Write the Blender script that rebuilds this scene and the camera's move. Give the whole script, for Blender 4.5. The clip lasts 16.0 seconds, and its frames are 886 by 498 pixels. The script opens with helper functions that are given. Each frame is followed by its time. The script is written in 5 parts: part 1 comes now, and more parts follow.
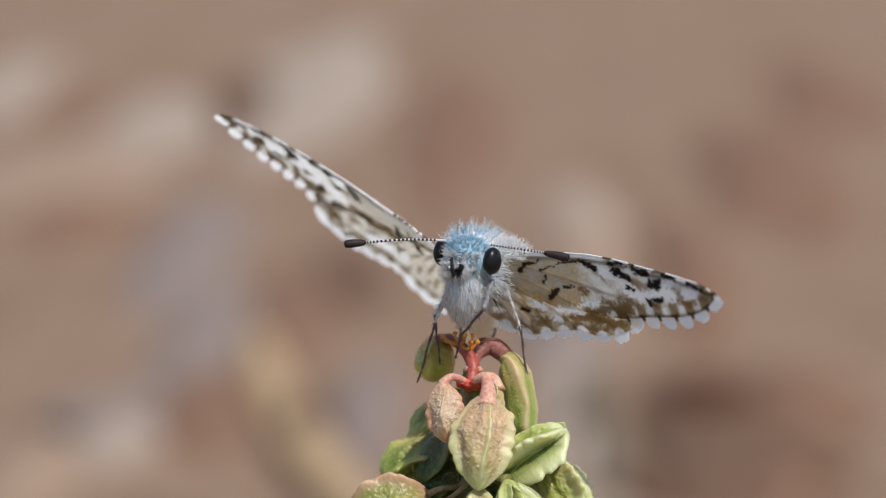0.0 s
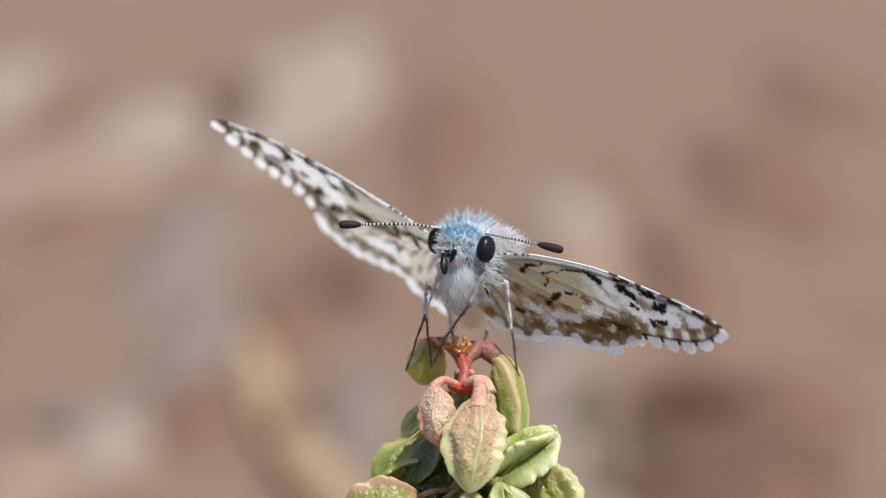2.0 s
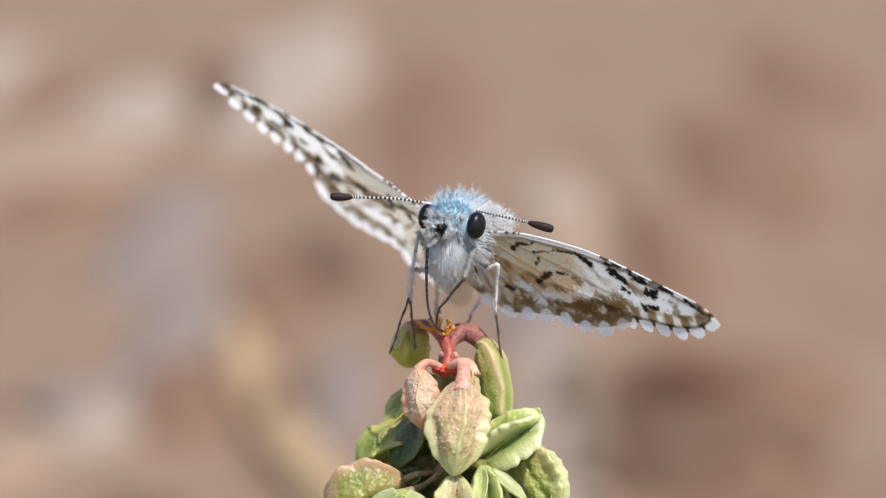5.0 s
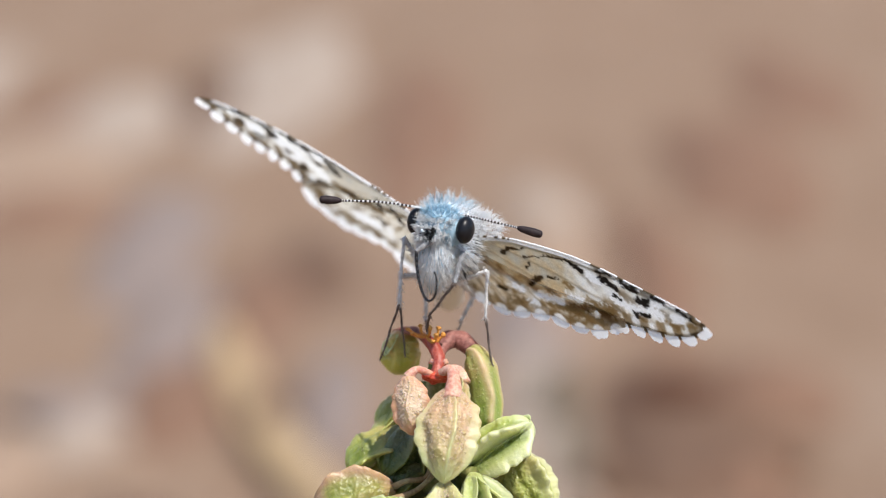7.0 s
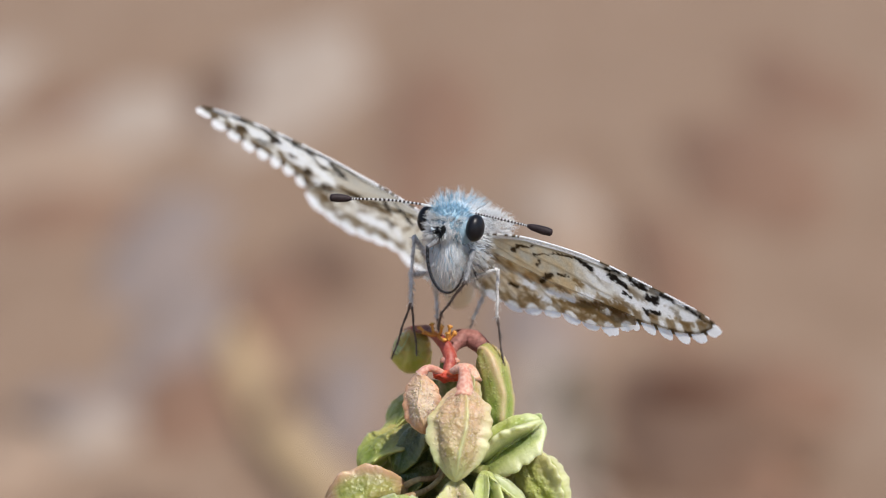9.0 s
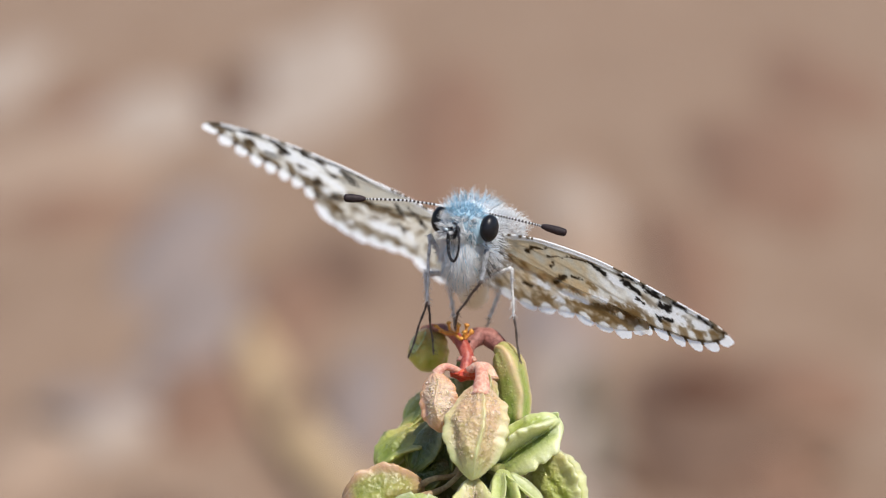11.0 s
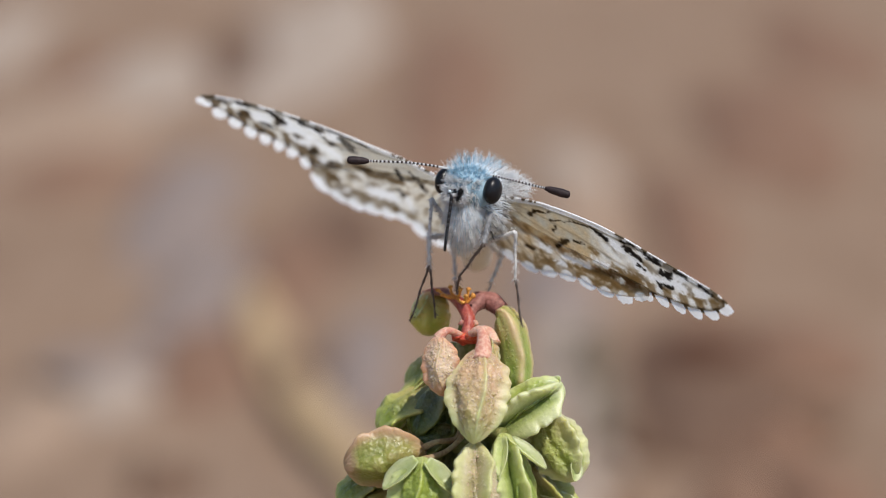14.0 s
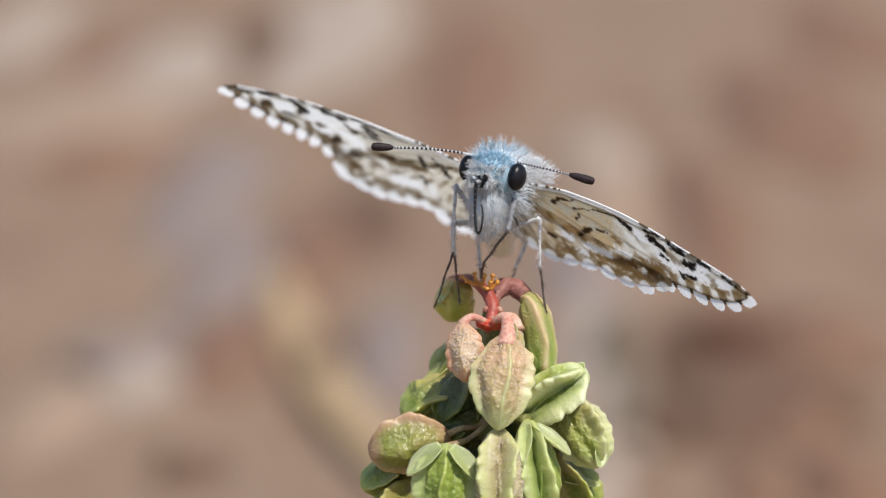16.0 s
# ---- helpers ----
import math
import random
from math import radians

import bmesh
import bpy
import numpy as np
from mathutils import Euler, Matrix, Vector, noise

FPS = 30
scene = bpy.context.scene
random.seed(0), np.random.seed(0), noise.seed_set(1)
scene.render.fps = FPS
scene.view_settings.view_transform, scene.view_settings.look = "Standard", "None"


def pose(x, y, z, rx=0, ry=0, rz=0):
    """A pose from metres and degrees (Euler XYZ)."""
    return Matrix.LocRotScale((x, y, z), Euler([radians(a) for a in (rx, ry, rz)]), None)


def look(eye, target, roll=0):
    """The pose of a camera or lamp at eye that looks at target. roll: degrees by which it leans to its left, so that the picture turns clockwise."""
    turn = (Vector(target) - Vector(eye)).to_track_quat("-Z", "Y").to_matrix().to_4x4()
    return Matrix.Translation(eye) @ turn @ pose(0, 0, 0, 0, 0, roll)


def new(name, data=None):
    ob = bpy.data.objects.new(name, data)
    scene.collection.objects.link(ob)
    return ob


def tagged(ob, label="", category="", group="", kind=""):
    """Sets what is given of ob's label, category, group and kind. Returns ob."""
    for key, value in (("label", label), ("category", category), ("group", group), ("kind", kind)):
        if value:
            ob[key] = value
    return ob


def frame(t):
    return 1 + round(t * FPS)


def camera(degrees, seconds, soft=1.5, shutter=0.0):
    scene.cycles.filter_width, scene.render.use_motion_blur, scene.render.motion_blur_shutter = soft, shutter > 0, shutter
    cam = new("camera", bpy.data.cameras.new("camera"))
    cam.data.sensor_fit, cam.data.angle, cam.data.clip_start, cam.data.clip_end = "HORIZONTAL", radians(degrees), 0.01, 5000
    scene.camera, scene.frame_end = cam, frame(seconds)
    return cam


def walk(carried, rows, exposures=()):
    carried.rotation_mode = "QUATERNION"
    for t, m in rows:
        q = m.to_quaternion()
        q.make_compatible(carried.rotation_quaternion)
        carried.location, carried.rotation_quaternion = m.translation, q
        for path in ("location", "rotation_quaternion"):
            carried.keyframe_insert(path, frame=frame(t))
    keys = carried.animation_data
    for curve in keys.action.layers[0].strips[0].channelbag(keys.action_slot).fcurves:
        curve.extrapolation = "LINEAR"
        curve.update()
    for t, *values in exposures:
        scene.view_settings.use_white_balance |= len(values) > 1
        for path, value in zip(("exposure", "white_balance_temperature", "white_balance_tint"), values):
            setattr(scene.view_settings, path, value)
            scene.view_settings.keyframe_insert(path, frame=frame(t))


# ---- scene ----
cam = camera(20.0, 16.0, soft=1.1)
cam.data.dof.use_dof = True
cam.data.dof.focus_distance = 0.1245
cam.data.dof.aperture_fstop = 30.0
cam.data.dof.aperture_blades = 0

# ---- the camera's way: it looks down by TILT and sways by fractions of a degree ----
TILT = 15.0
TOP = 0.25                      # height of the red collar of the spike over the ground
FAR = 0.1265                    # from lens to collar
PXR = 4446.0                    # focal length in the units of the bearings
EYE = Vector((0.0, -FAR * math.cos(radians(TILT)), TOP + FAR * math.sin(radians(TILT))))
# seconds, and the bearing of the collar across and down
SWAY = [(0.0, 832, 679), (0.5, 804, 673), (1.0, 823, 681), (1.5, 811, 681), (2.0, 817, 684), (2.5, 792, 667),
        (3.0, 797, 662), (3.5, 795, 656), (3.7, 790, 658), (4.4, 786, 657), (5.1, 790, 653), (5.8, 798, 651), (6.0, 781, 655),
        (6.5, 778, 650), (7.0, 771, 666), (7.5, 787, 657), (8.0, 804, 664), (8.5, 801, 663), (8.7, 790, 664), (9.4, 796, 662),
        (10.1, 806, 658), (10.8, 812, 654),
        (11.0, 821, 661), (11.5, 800, 652), (12.0, 826, 638), (12.5, 800, 637), (13.0, 823, 629), (13.5, 804, 613),
        (14.0, 824, 597), (14.5, 853, 590), (15.0, 844, 583), (15.5, 895, 582), (16.0, 867, 573)]
walk(cam, [(t, Matrix.Translation(EYE) @ pose(0, 0, 0, 90 - TILT, 0, 0)
            @ pose(0, 0, 0, math.degrees(math.atan((y - 441) / PXR)), math.degrees(math.atan(-(784 - x) / PXR)), 0))
           for t, x, y in SWAY],
     [(0.0, -0.36), (0.5, -0.18), (1.0, -0.22), (1.5, -0.20), (2.5, -0.14), (3.0, -0.12), (3.5, -0.04), (6.0, 0.02), (7.0, 0.04), (8.0, -0.06), (8.5, -0.20), (9.5, -0.12), (11.0, -0.06), (12.0, -0.01), (12.5, 0.01), (13.0, -0.23), (13.5, -0.12), (14.0, -0.33), (14.5, -0.20), (16.0, -0.18)])

# ---- light ----
world = bpy.data.worlds.new("sky")
scene.world = world
world.use_nodes = True
wn = world.node_tree.nodes
sky = wn.new("ShaderNodeTexSky")
sky.sky_type, sky.sun_disc = 'NISHITA', False
SUN_EL, SUN_AZ = 61.0, 139.0      # degrees; azimuth clockwise from +y
sky.sun_elevation, sky.sun_rotation = radians(SUN_EL), radians(SUN_AZ)
world.node_tree.links.new(sky.outputs[0], wn["Background"].inputs[0])
wn["Background"].inputs[1].default_value = 0.15
sun_data = bpy.data.lights.new("sun", 'SUN')
sun_data.energy, sun_data.angle, sun_data.color = 4.6, radians(0.6), (1.0, 0.95, 0.885)
sun = new("sun", sun_data)
sd = Vector((math.sin(radians(SUN_AZ)) * math.cos(radians(SUN_EL)), math.cos(radians(SUN_AZ)) * math.cos(radians(SUN_EL)), math.sin(radians(SUN_EL))))
sun.matrix_world = look(sd * 5, (0, 0, 0))

# ---- working space: millimetres, x right, y away from the lens, z up, from the collar ----
MM = 0.001
SPACE = pose(0, 0, TOP, -TILT, 0, 0)
RES = FAR * 1000 / PXR


def at(px, py, v=0.0):
    """Millimetres from the collar, for a spot v mm behind it, on a chart whose collar is at 867, 573."""
    k = RES * (1 + v / 126.5)
    return Vector(((px - 867) * k, v, (573 - py) * k))


# ---- materials ----
def material(name, rough=0.6, spec=0.3):
    m = bpy.data.materials.new(name)
    m.use_nodes = True
    b = m.node_tree.nodes["Principled BSDF"]
    b.inputs["Roughness"].default_value = rough
    b.inputs["Specular IOR Level"].default_value = spec
    return m, m.node_tree.nodes, m.node_tree.links, b


def ramp(nodes, stops):
    r = nodes.new("ShaderNodeValToRGB")
    e = r.color_ramp.elements
    while len(e) < len(stops):
        e.new(0.5)
    for k, (p, c) in zip(e, stops):
        k.position, k.color = p, (*c, 1)
    return r


def noise_tex(nodes, links, coord, scale, detail=4.0, rough=0.55):
    n = nodes.new("ShaderNodeTexNoise")
    n.inputs["Scale"].default_value, n.inputs["Detail"].default_value = scale, detail
    n.inputs["Roughness"].default_value = rough
    links.new(coord, n.inputs["Vector"])
    return n


def mixer(nodes, links, fac, a, b, mode='MIX'):
    m = nodes.new("ShaderNodeMix")
    m.data_type, m.blend_type = 'RGBA', mode
    for k, s in ((0, fac), (6, a), (7, b)):
        if isinstance(s, bpy.types.NodeSocket):
            links.new(s, m.inputs[k])
        elif k == 0:
            m.inputs[0].default_value = s
        else:
            m.inputs[k].default_value = (*s, 1)
    return m.outputs[2]


def grainy(name, dark, mid, light, scale, bump_scale, bump, rough=0.7, spec=0.25, bump_dist=0.0001, sss=0.0):
    """A surface mottled at two sizes, with a fine relief. Scales are in pieces a metre."""
    m, n, l, b = material(name, rough, spec)
    c = n.new("ShaderNodeTexCoord").outputs["Object"]
    big = noise_tex(n, l, c, scale, 3)
    small = noise_tex(n, l, c, scale * 7, 5)
    r = ramp(n, [(0.3, dark), (0.5, mid), (0.72, light)])
    l.new(big.outputs[0], r.inputs[0])
    col = mixer(n, l, 0.45, r.outputs[0], ramp_of(n, l, small.outputs[0], dark, light), 'MIX')
    l.new(col, b.inputs["Base Color"])
    bt = noise_tex(n, l, c, bump_scale, 4)
    bp = n.new("ShaderNodeBump")
    bp.inputs["Strength"].default_value, bp.inputs["Distance"].default_value = bump, bump_dist
    l.new(bt.outputs[0], bp.inputs["Height"])
    l.new(bp.outputs[0], b.inputs["Normal"])
    if sss:
        b.inputs["Subsurface Weight"].default_value = sss
        b.inputs["Subsurface Radius"].default_value = (1, 0.6, 0.3)
        b.inputs["Subsurface Scale"].default_value = 0.0006
    return m


def ramp_of(n, l, fac, a, b):
    r = ramp(n, [(0.35, a), (0.65, b)])
    l.new(fac, r.inputs[0])
    return r.outputs[0]


def pod_material(name, groove, skin, flange, blush, blush_amount, rim, warty=0.16):
    """Waxy fruit skin: groove, skin and flange colours by the fruit's own relief, a smooth pale rim, a blush towards the stalk, glassy granules inside the rim."""
    m, n, l, b = material(name, 0.38, 0.65)
    c = n.new("ShaderNodeTexCoord").outputs["Object"]

    def attribute(key):
        a = n.new("ShaderNodeAttribute")
        a.attribute_name = key
        return a.outputs["Fac"]

    def times(a, k):
        t = n.new("ShaderNodeMath")
        t.operation = 'MULTIPLY'
        for s, v in zip(t.inputs, (a, k)):
            if isinstance(v, bpy.types.NodeSocket):
                l.new(v, s)
            else:
                s.default_value = v
        return t.outputs[0]

    big = noise_tex(n, l, c, 900, 3)
    fine = noise_tex(n, l, c, 5200, 4)
    add = n.new("ShaderNodeMath")
    add.operation = 'MULTIPLY_ADD'
    l.new(big.outputs[0], add.inputs[0])
    add.inputs[1].default_value = 0.5
    l.new(attribute("flange"), add.inputs[2])
    r = ramp(n, [(0.22, groove), (0.50, skin), (1.0, flange)])
    l.new(add.outputs[0], r.inputs[0])
    bl = n.new("ShaderNodeMapRange")
    bl.inputs["From Min"].default_value, bl.inputs["From Max"].default_value = 0.85, 0.05
    bl.inputs["To Max"].default_value = blush_amount
    l.new(attribute("along"), bl.inputs["Value"])
    rm = times(attribute("rim"), 0.82)
    col = mixer(n, l, rm, r.outputs[0], rim)
    cloud = noise_tex(n, l, c, 420, 3)
    col = mixer(n, l, times(ramp_of(n, l, cloud.outputs[0], (0, 0, 0), (1, 1, 1)), 0.16), col, rim)
    col = mixer(n, l, times(bl.outputs[0], ramp_of(n, l, big.outputs[0], (0.55, 0.55, 0.55), (1, 1, 1))), col, blush)
    col = mixer(n, l, 0.12, col, ramp_of(n, l, fine.outputs[0], groove, flange))
    v = n.new("ShaderNodeTexVoronoi")
    v.inputs["Scale"].default_value = 5200
    l.new(mixer(n, l, 0.0006, c, noise_tex(n, l, c, 1500, 2).outputs[1], 'ADD'), v.inputs["Vector"])
    wart = ramp(n, [(0.16, (1, 1, 1)), (0.42, (0, 0, 0))])
    l.new(v.outputs["Distance"], wart.inputs[0])
    clump = noise_tex(n, l, c, 1300, 2)
    spots = times(times(wart.outputs[0], attribute("patch")), ramp_of(n, l, clump.outputs[0], (0.1, 0.1, 0.1), (1, 1, 1)))
    wet = n.new("ShaderNodeMapRange")
    wet.inputs["To Min"].default_value, wet.inputs["To Max"].default_value = 0.46, 0.13
    l.new(spots, wet.inputs["Value"])
    l.new(wet.outputs[0], b.inputs["Roughness"])
    col = mixer(n, l, times(spots, warty), col, (0.86, 0.76, 0.58))
    l.new(col, b.inputs["Base Color"])
    h = n.new("ShaderNodeMath")
    h.operation = 'MULTIPLY_ADD'
    l.new(spots, h.inputs[0])
    h.inputs[1].default_value = 1.5 * min(0.8, warty)
    l.new(times(fine.outputs[0], 0.22), h.inputs[2])
    bp = n.new("ShaderNodeBump")
    bp.inputs["Strength"].default_value, bp.inputs["Distance"].default_value = 0.8, 0.00016
    l.new(h.outputs[0], bp.inputs["Height"])
    l.new(bp.outputs[0], b.inputs["Normal"])
    b.inputs["Subsurface Weight"].default_value = 0.55
    b.inputs["Coat Weight"].default_value, b.inputs["Coat Roughness"].default_value = 0.0, 0.25
    b.inputs["Subsurface Radius"].default_value = (0.9, 0.9, 0.45)
    b.inputs["Subsurface Scale"].default_value = 0.0009
    return m


GREEN, LIME, CREAM, PINK = (0.125, 0.200, 0.006), (0.265, 0.355, 0.036), (0.52, 0.55, 0.23), (0.54, 0.200, 0.16)
MINT = (0.50, 0.57, 0.25)
pod_pink = pod_material("pink_pod_skin", (0.36, 0.30, 0.10), (0.60, 0.43, 0.26), (0.60, 0.55, 0.29), (0.62, 0.25, 0.20), 0.66, (0.50, 0.58, 0.27), 0.4)
pod_cream = pod_material("cream_pod_skin", (0.406, 0.347, 0.163), (0.558, 0.457, 0.299), (0.542, 0.525, 0.272), (0.398, 0.262, 0.154), 0.4, (0.491, 0.525, 0.217), 0.85)
pod_orange = pod_material("orange_pod_skin", (0.575, 0.457, 0.308), (0.575, 0.473, 0.327), (0.558, 0.270, 0.144), PINK, 0.28, (0.575, 0.297, 0.162), 0.7)
pod_green = pod_material("green_pod_skin", GREEN, LIME, CREAM, (0.362, 0.288, 0.102), 0.25, MINT, 0.12)
pod_deep = pod_material("deep_green_pod_skin", (0.135, 0.203, 0.009), (0.306, 0.369, 0.050), (0.440, 0.415, 0.154), (0.410, 0.237, 0.119), 0.75, (0.377, 0.431, 0.102), 0.12)
# darkened pod skin: the shade deep inside the spike is put into its colour
pod_shade = pod_material("painted_shade_pod_skin", (0.034, 0.068, 0.005), (0.085, 0.119, 0.015), (0.186, 0.186, 0.054), (0.169, 0.077, 0.039), 0.5, (0.135, 0.161, 0.031), 0.1)
pod_brown = pod_material("brownish_green_pod_skin", (0.373, 0.406, 0.023), (0.525, 0.491, 0.077), (0.626, 0.406, 0.185), (0.525, 0.220, 0.124), 0.9, (0.508, 0.508, 0.108), 0.12)
pod_side = pod_material("rosy_green_pod_skin", (0.14, 0.19, 0.012), (0.25, 0.29, 0.04), (0.46, 0.33, 0.17), (0.38, 0.21, 0.11), 0.35, (0.53, 0.31, 0.21), 0.08)
pod_arch = pod_material("red_arched_pod_skin", (0.20, 0.33, 0.03), (0.36, 0.47, 0.10), (0.60, 0.42, 0.27), (0.56, 0.20, 0.17), 0.40, (0.56, 0.47, 0.26), 0.2)
pod_lime = pod_material("lime_pod_skin", (0.125, 0.190, 0.005), (0.32, 0.39, 0.05), (0.60, 0.62, 0.33), (0.362, 0.288, 0.102), 0.2, (0.62, 0.66, 0.38), 0.12)
pod_pale = pod_material("pale_winged_pod_skin", (0.27, 0.34, 0.03), (0.44, 0.46, 0.14), (0.57, 0.56, 0.30), (0.54, 0.36, 0.24), 0.5, (0.60, 0.62, 0.34), 0.12)
granule_mat = grainy("glassy_granules", (0.60, 0.36, 0.24), (0.70, 0.50, 0.34), (0.80, 0.66, 0.48), 3000, 9000, 0.1, 0.30, 0.5, 0.00002, 0.4)
withered = grainy("withered_bract", (0.16, 0.06, 0.05), (0.32, 0.12, 0.10), (0.46, 0.22, 0.17), 800, 5000, 0.6, 0.55, 0.3)
red_stem = grainy("red_stem", (0.24, 0.03, 0.025), (0.40, 0.07, 0.05), (0.54, 0.19, 0.13), 900, 6000, 0.5, 0.45, 0.4, 0.00006, 0.3)
pink_stem = grainy("pink_stem", (0.46, 0.12, 0.09), (0.64, 0.32, 0.24), (0.76, 0.58, 0.43), 900, 6000, 0.5, 0.45, 0.4, 0.00006, 0.3)
collar_red = grainy("bright_red_collar", (0.50, 0.03, 0.02), (0.66, 0.07, 0.04), (0.76, 0.22, 0.10), 1400, 6000, 0.5, 0.35, 0.45, 0.00006, 0.3)
dry_stem = grainy("brown_green_stem", (0.20, 0.10, 0.05), (0.36, 0.24, 0.12), (0.5, 0.4, 0.2), 900, 6000, 0.5, 0.5, 0.3, 0.00006)
orange_bit = grainy("orange_anther", (0.45, 0.12, 0.02), (0.7, 0.28, 0.04), (0.8, 0.5, 0.12), 2500, 9000, 0.7, 0.4, 0.4, 0.00006)
green_stem = grainy("green_stem", (0.08, 0.11, 0.02), (0.2, 0.22, 0.05), (0.36, 0.3, 0.14), 700, 5000, 0.6, 0.55, 0.3)


def wing_material():
    m, n, l, b = material("scaled_wing", 0.75, 0.15)
    c = n.new("ShaderNodeTexCoord").outputs["Object"]
    a = n.new("ShaderNodeAttribute")
    a.attribute_name = "pattern"
    sc = noise_tex(n, l, c, 14000, 3)
    col = mixer(n, l, 0.30, a.outputs["Color"], mixer(n, l, 1.0, a.outputs["Color"], ramp_of(n, l, sc.outputs[0], (0.45, 0.43, 0.4), (1, 1, 1)), 'MULTIPLY'))
    l.new(col, b.inputs["Base Color"])
    bp = n.new("ShaderNodeBump")
    bp.inputs["Strength"].default_value, bp.inputs["Distance"].default_value = 0.6, 0.00004
    l.new(sc.outputs[0], bp.inputs["Height"])
    l.new(bp.outputs[0], b.inputs["Normal"])
    t = n.new("ShaderNodeBsdfTranslucent")
    l.new(col, t.inputs[0])
    mx = n.new("ShaderNodeMixShader")
    mx.inputs[0].default_value = 0.92
    l.new(b.outputs[0], mx.inputs[1])
    l.new(t.outputs[0], mx.inputs[2])
    l.new(mx.outputs[0], n["Material Output"].inputs[0])
    return m


def hair_material(name, col, through_share=0.3, low=0.80):
    m, n, l, b = material(name, 0.5, 0.3)
    r = ramp(n, [(0.0, [k * low for k in col]), (1.0, [min(1, k * 1.15) for k in col])])
    g = n.new("ShaderNodeNewGeometry")
    l.new(g.outputs["Random Per Island"], r.inputs[0])
    l.new(r.outputs[0], b.inputs["Base Color"])
    t = n.new("ShaderNodeBsdfTranslucent")
    l.new(r.outputs[0], t.inputs[0])
    mx = n.new("ShaderNodeMixShader")
    mx.inputs[0].default_value = through_share
    l.new(b.outputs[0], mx.inputs[1])
    l.new(t.outputs[0], mx.inputs[2])
    l.new(mx.outputs[0], n["Material Output"].inputs[0])
    return m


wing_mat = wing_material()
hair_white = hair_material("white_hair", (0.97, 0.99, 1.0), 0.6, 0.92)
fringe_white = hair_material("white_fringe_scales", (0.99, 0.985, 0.965), 0.9, 0.97)
hair_brown = hair_material("brown_fringe_scales", (0.20, 0.15, 0.09), 0.5)
costa_white = hair_material("white_costal_scales", (0.95, 0.95, 0.94), 0.15, 0.93)
hair_blue = hair_material("blue_grey_hair", (0.42, 0.68, 0.84), 0.4, 0.7)
hair_black = hair_material("black_hair", (0.02, 0.02, 0.022))
skin_white = grainy("white_scaled_skin", (0.70, 0.79, 0.87), (0.80, 0.88, 0.95), (0.90, 0.94, 0.98), 1500, 9000, 0.4, 0.95, 0.04, 0.00004)
skin_cream = grainy("cream_scaled_skin", (0.62, 0.54, 0.40), (0.76, 0.70, 0.58), (0.86, 0.83, 0.76), 900, 9000, 0.4, 0.9, 0.05, 0.00004)
skin_blue = grainy("blue_grey_skin", (0.20, 0.30, 0.37), (0.28, 0.42, 0.52), (0.40, 0.55, 0.64), 1500, 9000, 0.4, 0.85, 0.1, 0.00004)
leg_pale = grainy("pale_leg_scales", (0.22, 0.21, 0.20), (0.66, 0.66, 0.66), (0.90, 0.90, 0.90), 2400, 12000, 0.7, 0.6, 0.3, 0.00003)
leg_mid = grainy("grizzled_leg_scales", (0.05, 0.05, 0.05), (0.20, 0.20, 0.21), (0.55, 0.55, 0.56), 3600, 12000, 0.8, 0.6, 0.3, 0.00003)
leg_dark = grainy("dark_leg_scales", (0.03, 0.022, 0.02), (0.09, 0.065, 0.055), (0.22, 0.18, 0.16), 3000, 12000, 0.7, 0.5, 0.3, 0.00003)
club_mat = grainy("antenna_club", (0.008, 0.005, 0.005), (0.02, 0.012, 0.013), (0.05, 0.032, 0.034), 3000, 12000, 0.6, 0.6, 0.25, 0.00003)
black_gloss = grainy("black_chitin", (0.006, 0.006, 0.008), (0.012, 0.012, 0.015), (0.03, 0.03, 0.035), 3000, 14000, 0.2, 0.55, 0.25, 0.00002)
eye_mat = grainy("compound_eye", (0.003, 0.003, 0.004), (0.006, 0.006, 0.008), (0.010, 0.010, 0.013), 800, 30000, 0.25, 0.34, 0.3, 0.00001)


def ground_material():
    m, n, l, b = material("dry_litter_soil", 0.95, 0.1)
    c = n.new("ShaderNodeTexCoord").outputs["Object"]
    drift = n.new("ShaderNodeMapping")
    drift.inputs["Scale"].default_value = (1.0, 0.32, 1.0)
    l.new(c, drift.inputs["Vector"])
    big = noise_tex(n, l, drift.outputs[0], 6.0, 2)
    mid = noise_tex(n, l, drift.outputs[0], 16, 3)
    fine = noise_tex(n, l, c, 160, 5)
    r = ramp(n, [(0.3, (0.171, 0.107, 0.070)), (0.5, (0.250, 0.167, 0.112)), (0.68, (0.310, 0.228, 0.168))])
    l.new(mid.outputs[0], r.inputs[0])
    col = mixer(n, l, big.outputs[0], r.outputs[0], (0.268, 0.167, 0.108))
    col = mixer(n, l, 0.3, col, ramp_of(n, l, fine.outputs[0], (0.123, 0.079, 0.051), (0.395, 0.298, 0.222)))
    l.new(col, b.inputs["Base Color"])
    bp = n.new("ShaderNodeBump")
    bp.inputs["Strength"].default_value, bp.inputs["Distance"].default_value = 0.6, 0.004
    l.new(fine.outputs[0], bp.inputs["Height"])
    l.new(bp.outputs[0], b.inputs["Normal"])
    return m


# ---- helpers for shapes ----
def mesh_of(name, verts, faces, mats, smooth=True, mat_index=None):
    me = bpy.data.meshes.new(name)
    me.from_pydata([tuple(v) for v in verts], [], faces)
    for m in mats:
        me.materials.append(m)
    if smooth:
        me.polygons.foreach_set("use_smooth", [True] * len(me.polygons))
    if mat_index is not None:
        me.polygons.foreach_set("material_index", mat_index)
    me.update()
    return me


